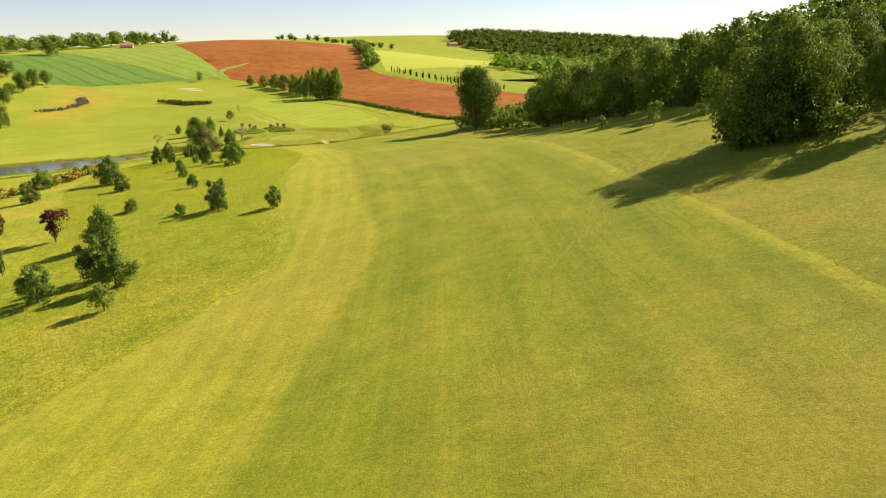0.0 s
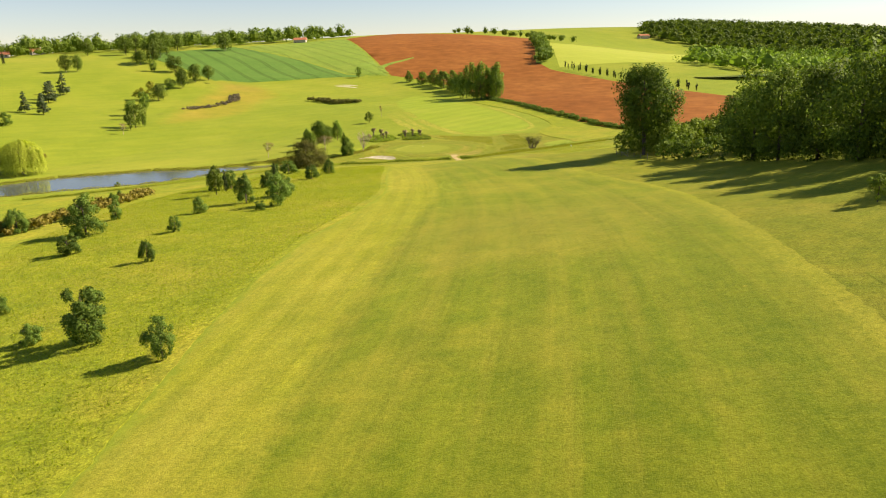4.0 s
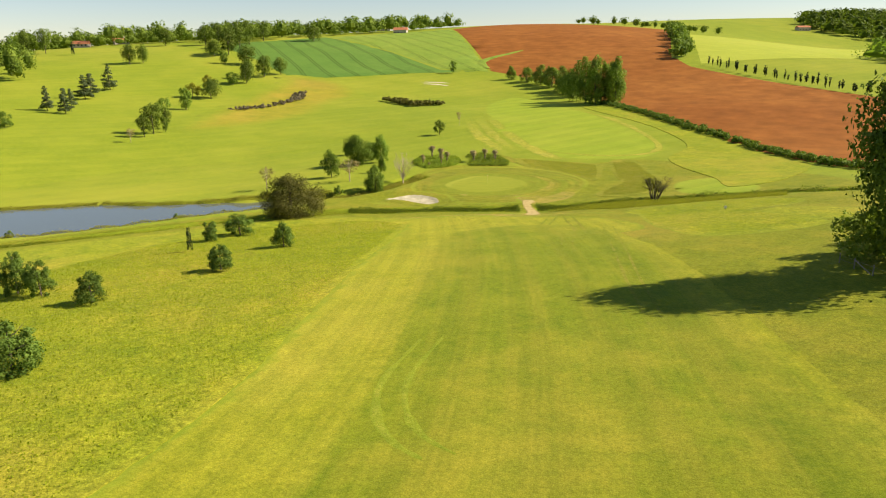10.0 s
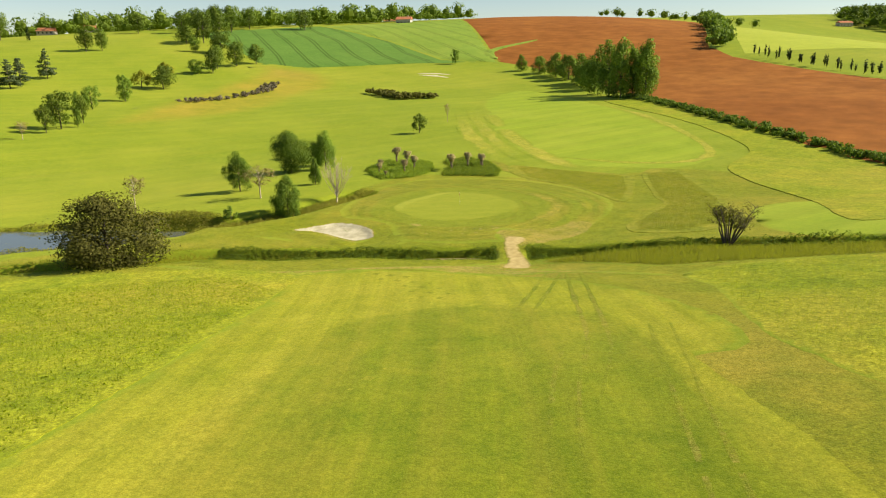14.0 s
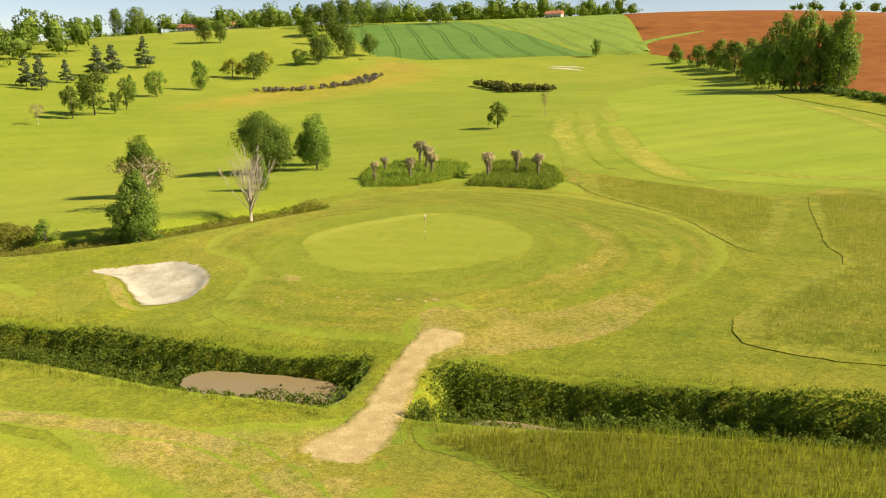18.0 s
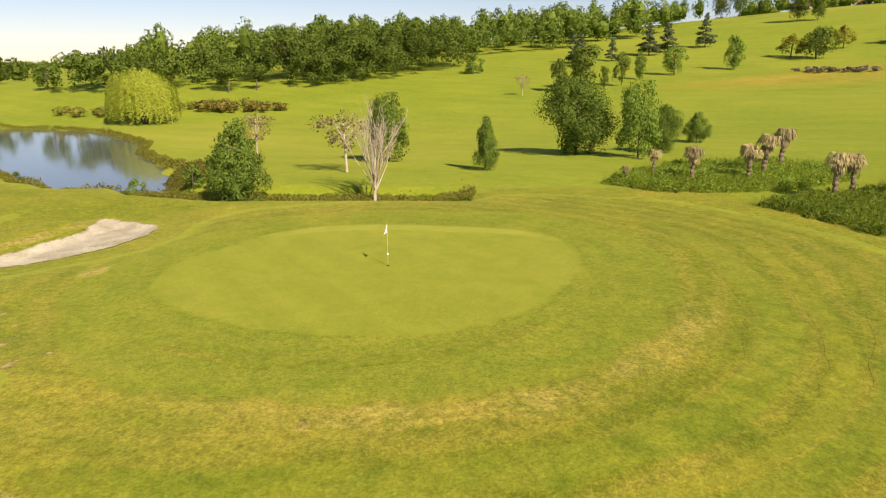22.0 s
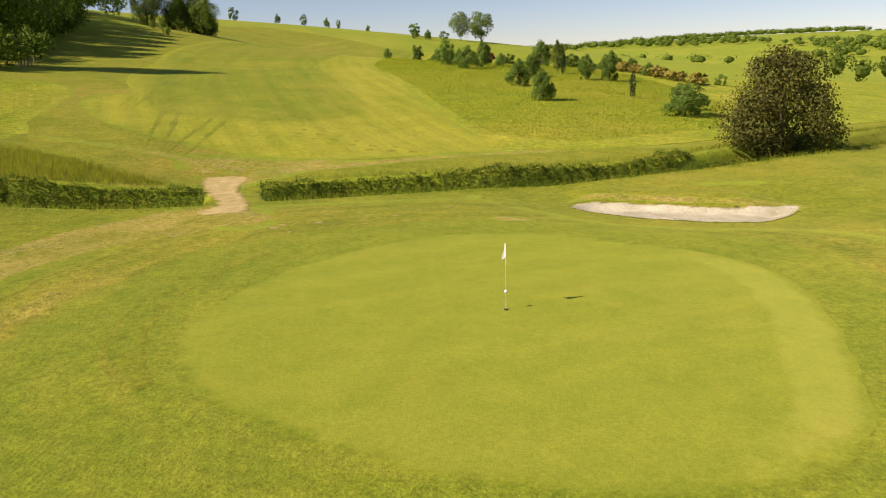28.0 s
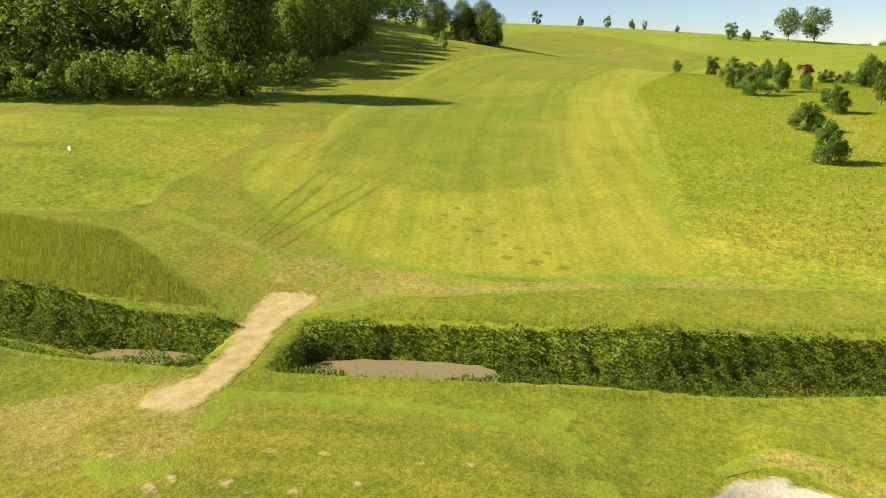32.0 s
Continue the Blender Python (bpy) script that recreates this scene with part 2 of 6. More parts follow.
MEADOW = grass_material("meadow_turf", (0.150, 0.203, 0.010), (0.230, 0.272, 0.014), (0.335, 0.315, 0.030), 0.012, 0.40, stripe=(35, 4.5, 0.15), mottle=0.35)
ROUGH = grass_material("long_grass", (0.160, 0.210, 0.008), (0.282, 0.302, 0.013), (0.40, 0.315, 0.033), 0.05, 0.40, coarse=1.8, over="meadow_turf")
TALL = grass_material("tall_grass", (0.145, 0.168, 0.010), (0.238, 0.240, 0.015), (0.315, 0.262, 0.032), 0.10, 0.38, coarse=2.0, over="meadow_turf", mottle=0.8)
COARSE = grass_material("coarse_turf", (0.140, 0.166, 0.008), (0.218, 0.230, 0.011), (0.315, 0.256, 0.027), 0.05, 0.42, over="meadow_turf", mottle=0.85, worn=((-42, 287, 11, 0.4), (-20, 262, 12, 0.25)))
SEMI = grass_material("semi_rough_turf", (0.205, 0.222, 0.010), (0.285, 0.286, 0.015), (0.365, 0.318, 0.032), 0.04, 0.40, stripe=(None, 1.6, 0.32), over="meadow_turf", mottle=0.65, worn=((-12, 70, 30, 0.25),))
FAIRWAY = grass_material("fairway_turf", (0.118, 0.162, 0.0065), (0.194, 0.222, 0.010), (0.315, 0.272, 0.024), 0.035, 0.36, stripe=(None, 3.6, 0.30), over="semi_rough_turf", mottle=0.58,
                         worn=((26, 20, 40, 0.38), (-4, 150, 30, 0.22)))
FAIRWAY_FAR = grass_material("far_fairway_turf", (0.190, 0.262, 0.013), (0.25, 0.305, 0.017), (0.31, 0.33, 0.03), 0.02, 0.25, stripe=(32, 5.0, 0.3), over="meadow_turf", mottle=0.25)
APRON = grass_material("apron_turf", (0.120, 0.147, 0.008), (0.198, 0.210, 0.010), (0.298, 0.250, 0.026), 0.09, 0.38, ring=(-65.5, 319.5, 0.9, 0.42), over="meadow_turf", mottle=0.85)
COLLAR = grass_material("collar_turf", (0.142, 0.182, 0.009), (0.204, 0.230, 0.0125), (0.28, 0.256, 0.025), 0.09, 0.3, coarse=0.8, ring=(-65.5, 319.5, 0.8, 0.2), over="apron_turf", mottle=0.7)
GREEN = grass_material("putting_turf", (0.208, 0.236, 0.016), (0.244, 0.264, 0.019), (0.295, 0.280, 0.028), 0.10, 0.36, stripe=(62, 1.4, 0.10), coarse=0.35, over="collar_turf", mottle=0.4)
PRESSED = grass_material("pressed_turf", (0.134, 0.170, 0.009), (0.20, 0.224, 0.012), (0.27, 0.25, 0.022), 0.2, 0.3, over="apron_turf", mottle=0.6)
WORN = grass_material("worn_turf", (0.205, 0.195, 0.02), (0.285, 0.245, 0.03), (0.37, 0.275, 0.075), 0.5, 0.55, over="meadow_turf")
WORN_SAND = grass_material("sandy_turf", (0.19, 0.185, 0.015), (0.27, 0.232, 0.026), (0.38, 0.29, 0.07), 0.35, 0.5, over="worn_turf", mottle=0.9)
SAND = plain_material("bunker_sand", (0.37, 0.315, 0.17), (0.61, 0.54, 0.335), 0.7, bump=0.6, depth=0.06, over="worn_turf")
EARTH = plain_material("path_earth", (0.36, 0.255, 0.078), (0.53, 0.405, 0.150), 1.1, bump=0.6, depth=0.05, over="worn_turf")
SOIL = plain_material("ploughed_soil", (0.225, 0.078, 0.014), (0.305, 0.118, 0.023), 0.012, bump=0.4, depth=0.3, spec=0.04)
soil = SOIL.node_tree
furrow = ramp_node(soil, noise_node(soil, 1.0, 5, 0.65, turned(soil, 62, (0.10, 0.006, 1))), [(0.3, (0.84, 0.82, 0.80)), (0.7, (1.12, 1.14, 1.16))])
soil_in = soil.nodes["Principled BSDF"].inputs["Base Color"]
soil.links.new(mix_node(soil, 1.0, soil_in.links[0].from_socket, furrow, "MULTIPLY"), soil_in)
CROP = grass_material("young_wheat", (0.070, 0.155, 0.021), (0.10, 0.195, 0.027), (0.14, 0.23, 0.036), 0.01, 0.3, coarse=4, lines=(-48, 15, 0.55), mottle=0.4)
CROP_LIGHT = grass_material("ripening_wheat", (0.14, 0.225, 0.024), (0.20, 0.275, 0.03), (0.26, 0.30, 0.045), 0.012, 0.35, coarse=4, lines=(-48, 15, 0.4), mottle=0.5)
CROP_PALE = grass_material("pale_crop", (0.31, 0.355, 0.034), (0.37, 0.39, 0.04), (0.42, 0.40, 0.058), 0.012, 0.4, coarse=4, mottle=0.4)
LEAF_OAK = leaf_material("oak_leaf", (0.045, 0.082, 0.010), (0.180, 0.230, 0.026))
LEAF_YOUNG = leaf_material("young_oak_leaf", (0.048, 0.096, 0.013), (0.185, 0.262, 0.036))
LEAF_MID = leaf_material("field_maple_leaf", (0.060, 0.112, 0.012), (0.215, 0.290, 0.034))
LEAF_LIGHT = leaf_material("fresh_leaf", (0.075, 0.12, 0.012), (0.21, 0.255, 0.03))
LEAF_YELLOW = leaf_material("golden_leaf", (0.20, 0.20, 0.015), (0.36, 0.33, 0.03))
LEAF_RED = leaf_material("copper_leaf", (0.035, 0.012, 0.008), (0.12, 0.035, 0.018))
LEAF_BROWN = leaf_material("bronze_leaf", (0.060, 0.066, 0.012), (0.158, 0.142, 0.028))
LEAF_CEDAR = leaf_material("cedar_needle", (0.045, 0.07, 0.022), (0.135, 0.165, 0.06), 0.15)
LEAF_CYPRESS = leaf_material("cypress_scale", (0.018, 0.032, 0.008), (0.05, 0.07, 0.018), 0.1)
LEAF_WILLOW = leaf_material("willow_leaf", (0.21, 0.245, 0.016), (0.40, 0.42, 0.045), 0.42)
LEAF_BLOSSOM = leaf_material("spent_blossom", (0.20, 0.15, 0.05), (0.34, 0.27, 0.11))
LEAF_WEED = leaf_material("bank_weed", (0.080, 0.125, 0.012), (0.23, 0.275, 0.035), 0.5)
LEAF_FRINGE = leaf_material("bank_sedge", (0.15, 0.145, 0.02), (0.34, 0.30, 0.055), 0.55)
LEAF_BANK = leaf_material("bank_herb", (0.14, 0.18, 0.014), (0.32, 0.34, 0.035), 0.55)
GOLD = grass_material("golden_grass", (0.205, 0.205, 0.012), (0.315, 0.275, 0.020), (0.415, 0.285, 0.036), 0.03, 0.5, coarse=2.0, over="meadow_turf", mottle=0.7, worn=((-272, 524, 30, 0.5), (-244, 520, 24, 0.4)))
BLADE = leaf_material("grass_blade", (0.19, 0.24, 0.012), (0.36, 0.345, 0.030), 0.6)
FROND = leaf_material("dry_frond", (0.18, 0.145, 0.05), (0.48, 0.385, 0.17), 0.25)
HEATHER = leaf_material("heather_twig", (0.10, 0.082, 0.045), (0.24, 0.20, 0.12), 0.15)
BARK = plain_material("bark", (0.07, 0.05, 0.032), (0.15, 0.115, 0.08), 3.0, bump=0.8, depth=0.03)
PALE_BARK = plain_material("pale_bark", (0.36, 0.29, 0.17), (0.52, 0.43, 0.27), 2.0, bump=0.5, depth=0.02)
PALM_BARK = plain_material("palm_bark", (0.15, 0.11, 0.055), (0.27, 0.20, 0.105), 5.0, bump=0.9, depth=0.04)
POST = plain_material("weathered_post", (0.20, 0.16, 0.11), (0.33, 0.28, 0.21), 4.0, bump=0.5, depth=0.01)
WHITE = plain_material("white_paint", (0.72, 0.72, 0.70), (0.80, 0.80, 0.78), 6.0, rough=0.5, bump=0.1, depth=0.002)
WALL = plain_material("pale_render", (0.44, 0.37, 0.28), (0.54, 0.47, 0.36), 0.8, bump=0.2, depth=0.01)
ROOF = plain_material("clay_tile", (0.36, 0.12, 0.05), (0.52, 0.21, 0.09), 1.5, bump=0.7, depth=0.05)
DARK = plain_material("dark_opening", (0.02, 0.02, 0.022), (0.04, 0.04, 0.04), 2.0, rough=0.3, bump=0.05, depth=0.01)
PALE = grass_material("pale_mown_turf", (0.25, 0.26, 0.02), (0.34, 0.33, 0.03), (0.42, 0.36, 0.06), 0.2, 0.45, over="meadow_turf")
DRY = grass_material("dry_turf", (0.215, 0.20, 0.018), (0.315, 0.262, 0.032), (0.42, 0.322, 0.06), 0.5, 0.5, over="apron_turf")
FLAG_RED = plain_material("red_cloth", (0.45, 0.03, 0.04), (0.55, 0.05, 0.06), 6.0, rough=0.7, bump=0.1, depth=0.002)
LEAF_HEDGE = leaf_material("bronze_hedge_leaf", (0.15, 0.135, 0.02), (0.36, 0.28, 0.05))
BLADE_TALL = leaf_material("seeding_blade", (0.13, 0.150, 0.010), (0.245, 0.228, 0.024), 0.55)
RING = grass_material("ring_turf", (0.150, 0.172, 0.009), (0.232, 0.238, 0.013), (0.33, 0.280, 0.028), 0.09, 0.42, over="apron_turf", mottle=0.6)
GREEN_EDGE = grass_material("green_edge_turf", (0.25, 0.27, 0.026), (0.30, 0.305, 0.03), (0.34, 0.315, 0.04), 0.2, 0.4, coarse=0.35, over="putting_turf", mottle=0.22)
TRACK = grass_material("rutted_turf", (0.20, 0.185, 0.018), (0.27, 0.235, 0.028), (0.34, 0.265, 0.06), 0.5, 0.5, over="fairway_turf")
LEAF_HERB = leaf_material("meadow_herb", (0.21, 0.29, 0.010), (0.44, 0.46, 0.022), 0.6)
LEAF_BED = leaf_material("bed_weed", (0.09, 0.155, 0.014), (0.24, 0.31, 0.035))
POLE = plain_material("cream_pole", (0.55, 0.50, 0.30), (0.63, 0.58, 0.37), 6.0, rough=0.5, bump=0.1, depth=0.002)
FLAG_WHITE = leaf_material("white_cloth", (0.74, 0.74, 0.72), (0.80, 0.80, 0.78), 0.45)
LEAF_SHRUB = leaf_material("golden_shrub_leaf", (0.13, 0.14, 0.016), (0.32, 0.29, 0.045))

# ---- the lie of the land ----
NEAR_SWELLS = [
    (-69, 301, 38, -5.9), (-38, 294, 46, -5.6), (-52, 325, 46, -4.5), (-86, 319, 47, 18.2),
    (-89, 271, 50, -0.8), (-106, 302, 51, -0.9), (-24, 318, 52, -2.2), (-71, 350, 54, -2.0),
    (-8, 282, 58, 17.4), (-108, 346, 58, -13.3), (-127, 282, 59, -2.3), (-48, 226, 63, -3.4),
    (-83, 220, 65, 8.1), (9, 237, 70, -22.5), (-144, 242, 71, -5.9), (7, 372, 72, -5.3),
    (-38, 198, 73, 3.2), (-119, 204, 75, -7.1), (-170, 261, 75, -3.3), (-120, 407, 78, 7.9),
    (-21, 422, 81, 3.0), (60, 380, 88, -4.0),
]
MID_HILLS = [
    (-218, 291, 90, 1.0), (-195, 202, 93, 2.4), (-50, 135, 94, 20.7), (-231, 365, 98, -5.7),
    (110, 200, 106, 17.2), (-74, 503, 107, -9.5), (140, 320, 108, -2.8), (-241, 408, 108, -2.2),
    (-172, 491, 112, -3.9), (-19, 83, 113, -31.4), (34, 88, 118, -0.7), (-329, 298, 128, 5.9),
    (120, 60, 141, 21.3), (-255, 541, 143, 1.1), (0, 0, 143, -29.0), (-356, 404, 143, -11.8),
    (-193, 592, 147, -17.3), (200, 500, 151, -4.2), (-52, 644, 156, 11.6), (-321, 56, 159, 1.0),
    (1, -72, 167, 13.4), (74, -65, 172, 29.7),
]
FAR_HILLS = [
    (-317, -18, 177, -15.8), (-439, 513, 185, 11.2), (-376, 617, 190, 8.6), (-125, -170, 200, 10.1),
    (-513, 522, 209, 9.2), (-375, 847, 254, 4.1), (-282, -316, 262, -18.0), (88, 937, 263, 9.3),
    (-74, 958, 264, 35.0), (-126, 1083, 308, -3.6), (-385, 1021, 309, 6.7), (153, 1085, 318, -83.2),
    (-260, 1107, 323, 11.1), (-825, -101, 333, 2.7), (-69, 1439, 430, 42.4), (106, 1638, 502, 50.3),
    (-482, -1092, 538, 6.8), (-1115, -708, 539, -49.0), (-1003, -1061, 607, 29.9), (-1561, -622, 643, 13.8),
    (-978, -1428, 711, 52.6), (-1464, -1341, 781, -12.8), (-596, 207, 90, 10.0),
]
DITCH = [(-150, 221), (-106, 262.5), (-81.8, 282.4), (-66.4, 290.2), (-54.9, 294.3), (-46.3, 298.4), (-38, 301), (-26, 304.5), (-11, 304.5), (4, 304), (40, 306)]
REEDS = [(-101, 295), (-94, 299.5), (-90, 308), (-88, 317), (-86.5, 327)]
POND = [(-98.5, 297.6), (-112, 294), (-137, 278.5), (-149, 275), (-172, 258), (-180, 244), (-182, 229), (-171, 221), (-153, 239), (-140, 248.5), (-122, 266), (-115, 274), (-103.5, 283.5), (-98, 290)]
BUNKER = [(-68.9, 299.2), (-70.4, 297.5), (-73.6, 298.2), (-76.6, 299.2), (-79, 299.6), (-82.3, 299.2), (-81.6, 301.2), (-80, 303.4), (-78.2, 305), (-75.4, 305.1), (-72.4, 304.1), (-70.2, 302.2), (-69.3, 300.8)]
WALKWAY = [(-43.6, 290.6), (-46, 295.2), (-47.7, 299), (-49.4, 304.6)]
LIP = [(-71, 295.2), (-73.8, 296), (-76.8, 297.2), (-79.4, 297.6)]
WATER = -16.3
FLAG = (-65.2, 321.2)


def along(line, x, y):
    """Distance from a line of points, for arrays."""
    best = np.full(np.shape(x), 1e9)
    for (ax, ay), (bx, by) in zip(line, line[1:]):
        dx, dy = bx - ax, by - ay
        s = np.clip(((x - ax) * dx + (y - ay) * dy) / (dx * dx + dy * dy), 0, 1)
        best = np.minimum(best, np.hypot(x - ax - s * dx, y - ay - s * dy))
    return best


def within(ring, x, y):
    """Signed distance from a closed outline, negative inside."""
    d = along(list(ring) + [ring[0]], x, y)
    inside = np.zeros(np.shape(x), bool)
    for (ax, ay), (bx, by) in zip(ring, list(ring[1:]) + [ring[0]]):
        if ay != by:
            inside ^= ((ay > y) != (by > y)) & (x < (bx - ax) * (y - ay) / (by - ay) + ax)
    return np.where(inside, -d, d)


def step(a, b, v):
    s = np.clip((v - a) / (b - a), 0, 1)
    return s * s * (3 - 2 * s)


def height(x, y):
    x, y = np.asarray(x, float), np.asarray(y, float)
    z = np.full(x.shape, -6.0)
    for hx, hy, r, h in NEAR_SWELLS + MID_HILLS + FAR_HILLS:
        z = z + h * np.exp(-((x - hx) ** 2 + (y - hy) ** 2) / (2 * r * r))
    z = z + 0.10 * np.sin(x * 0.23 + np.sin(y * 0.11) * 2) * np.sin(y * 0.19 + 1.3)
    near = (np.abs(x + 70) < 130) & (np.abs(y - 275) < 90)
    if near.any():
        px, py, pz = x[near], y[near], z[near]
        # the green lies on a low, even platform
        g = np.hypot((px + 65.5) / 1.05, py - 319.5)
        flat = step(34, 16, g)
        pz = pz * (1 - flat) + (-13.58 + 0.012 * (py - 319) - 0.35 * step(14, 30, g)) * flat
        # ditch with a culvert under the earth path
        pz = pz - 0.7 * np.exp(-((px + 43.5) ** 2 + (py - 292.5) ** 2) / 40) + 0.3 * np.exp(-((px + 50) ** 2 + (py - 304.5) ** 2) / 30)
        dry = step(1.7, 2.8, along(WALKWAY, px, py))
        pz = pz - 1.9 * dry * step(3.0, 1.4, along(DITCH, px, py) + 0.25 * np.sin(px * 0.37))
        pz = pz - 1.2 * step(4.2, 1.2, along(REEDS, px, py)) * step(330, 322, py)
        s = within(POND, px, py) + 0.7 * np.sin(px * 0.5) * np.sin(py * 0.6)
        bank = step(-2.0, 4.0, s)
        pz = (WATER - 1.0) * (1 - bank) + np.maximum(pz, WATER + 0.45) * bank
        # the bunker is scooped out below a low turf lip on its south side
        b = within(BUNKER, px, py)
        lip = along(LIP, px, py)
        pz = pz - 0.42 * step(7, 0.4, b) + 0.38 * step(2.4, 0.3, lip) - 0.42 * step(0.25, -1.2, b)
        z[near] = pz
    return z


TURNS = 480
RINGS = np.concatenate([np.linspace(0.6, 30, 60), 30 * np.exp(np.linspace(0, math.log(4800 / 30), 320))[1:]])
ring_r, ring_a = np.meshgrid(RINGS, np.linspace(0, 2 * math.pi, TURNS, endpoint=False), indexing="ij")
GRID = height((-65 + ring_r * np.cos(ring_a)).ravel(), (300 + ring_r * np.sin(ring_a)).ravel()).reshape(ring_r.shape)


def surface(x, y):
    """The ground sheet's own height, between its points."""
    x, y = np.asarray(x, float), np.asarray(y, float)
    r, a = np.hypot(x + 65, y - 300), np.mod(np.arctan2(y - 300, x + 65), 2 * math.pi) * TURNS / (2 * math.pi)
    i = np.clip(np.searchsorted(RINGS, r) - 1, 0, len(RINGS) - 2)
    u = np.clip((r - RINGS[i]) / (RINGS[i + 1] - RINGS[i]), 0, 1)
    j = np.floor(a).astype(int) % TURNS
    v = a - np.floor(a)
    k = (j + 1) % TURNS
    return (GRID[i, j] * (1 - u) + GRID[i + 1, j] * u) * (1 - v) + (GRID[i, k] * (1 - u) + GRID[i + 1, k] * u) * v


def height_at(x, y):
    return float(surface(np.array([x]), np.array([y]))[0])


def mesh_of(name, verts, faces, materials=(), smooth=False):
    me = bpy.data.meshes.new(name)
    me.from_pydata(verts, [], faces)
    for m in materials:
        me.materials.append(m)
    if smooth:
        me.polygons.foreach_set("use_smooth", [True] * len(me.polygons))
    return me


def make_ground():
    """One sheet from the green out to the horizon, in rings that widen with the distance."""
    turns, rings = TURNS, len(RINGS)
    X, Y = -65 + ring_r * np.cos(ring_a), 300 + ring_r * np.sin(ring_a)
    co = np.stack([X.ravel(), Y.ravel(), GRID.ravel()], 1)
    i, j = np.meshgrid(np.arange(rings - 1), np.arange(turns), indexing="ij")
    k = (j + 1) % turns
    quads = np.stack([i * turns + j, (i + 1) * turns + j, (i + 1) * turns + k, i * turns + k], -1).reshape(-1, 4)
    me = bpy.data.meshes.new("ground")
    co = np.vstack([co, [[-65, 300, height_at(-65, 300)]]])
    hub = [(turns * rings, q, (q + 1) % turns) for q in range(turns)]
    me.from_pydata(co.tolist(), [], quads.tolist() + hub)
    me.polygons.foreach_set("use_smooth", [True] * len(me.polygons))
    me.materials.append(MEADOW)
    return tagged(new("ground", me), "gently rolling mown meadow of yellow-green grass", "ground", kind="structure")


def rounded(ring, steps=6):
    """A closed outline smoothed through its points."""
    n, out = len(ring), []
    for k in range(n):
        p = [Vector(ring[(k + q) % n]) for q in (-1, 0, 1, 2)]
        for s in range(steps):
            u = s / steps
            out.append(0.5 * (2 * p[1] + (p[2] - p[0]) * u + (2 * p[0] - 5 * p[1] + 4 * p[2] - p[3]) * u * u + (3 * p[1] - p[0] - 3 * p[2] + p[3]) * u ** 3))
    return [(v.x, v.y) for v in out]


def drape(name, ring, cell, lift, material, label, category, smooth=True, ragged=0.0, flat=None, seed=1, fade=2.2, stand=False):
    """A layer with that outline laid over the land; stand: as tall grass, with a cut edge."""
    pts = rounded(ring) if smooth else list(ring)
    if ragged:
        q = []
        for (ax, ay), (bx, by) in zip(pts, pts[1:] + pts[:1]):
            n = max(1, int(math.hypot(bx - ax, by - ay) / (ragged * 2.5)))
            for s in range(n):
                px, py = ax + (bx - ax) * s / n, ay + (by - ay) * s / n
                d = noise.noise((px * 0.35 / ragged, py * 0.35 / ragged, seed)) * ragged
                e = noise.noise((px * 0.35 / ragged, py * 0.35 / ragged, seed + 9)) * ragged
                q.append((px + d, py + e))
        pts = q
    bm = bmesh.new()
    bm.faces.new([bm.verts.new((px, py, 0)) for px, py in pts])
    for axis in (0, 1):
        lo, hi = min(p[axis] for p in pts), max(p[axis] for p in pts)
        v = math.floor(lo / cell) * cell + cell
        while v < hi:
            co, no = [0, 0, 0], [0, 0, 0]
            co[axis], no[axis] = v, 1
            bmesh.ops.bisect_plane(bm, geom=bm.verts[:] + bm.edges[:] + bm.faces[:], plane_co=co, plane_no=no, dist=1e-4)
            v += cell
    if cell >= 1 and flat is None:
        # finer where the land is sharply cut
        fine = list(bm.edges)
        mx, my = (np.array([(e.verts[0].co[q] + e.verts[1].co[q]) / 2 for e in fine]) for q in (0, 1))
        near = (along(DITCH, mx, my) < 6) | (within(BUNKER, mx, my) < 5) | (along(REEDS, mx, my) < 6)
        bmesh.ops.subdivide_edges(bm, edges=[e for e, n in zip(fine, near) if n], cuts=3, use_grid_fill=True)
    bmesh.ops.recalc_face_normals(bm, faces=bm.faces[:])
    bmesh.ops.triangulate(bm, faces=[f for f in bm.faces if len(f.verts) > 4])
    xs = np.array([v.co.x for v in bm.verts])
    ys = np.array([v.co.y for v in bm.verts])
    lift += 0 if stand else 0.014
    zs = surface(xs, ys) + lift if flat is None else np.full(len(xs), flat)
    for v, z in zip(bm.verts, zs):
        v.co.z = z
    rim = bm.verts.layers.float.new("rim")
    inside = np.clip(-within(pts, xs, ys) / fade, 0, 1) if fade else np.ones(len(xs))
    for v, d in zip(bm.verts, inside):
        v[rim] = d
    for f in bm.faces:
        f.smooth = True
        if f.normal.z < 0:
            f.normal_flip()
    brink = [e for e in bm.edges if len(e.link_faces) == 1]
    if stand:
        # standing grass ends in a low upright edge
        for e in brink:
            e.smooth = False
        low = bmesh.ops.extrude_edge_only(bm, edges=brink)["geom"]
        for v in low:
            if isinstance(v, bmesh.types.BMVert):
                v.co.z -= lift + 0.06
            elif isinstance(v, bmesh.types.BMFace):
                v.smooth = False
    elif flat is None:
        for v in {v for e in brink for v in e.verts}:
            v.co.z -= max(0.004, lift - 0.028)
    me = bpy.data.meshes.new(name)
    bm.to_mesh(me)
    bm.free()
    me.materials.append(material)
    return tagged(new(name, me), label, category, kind="structure")


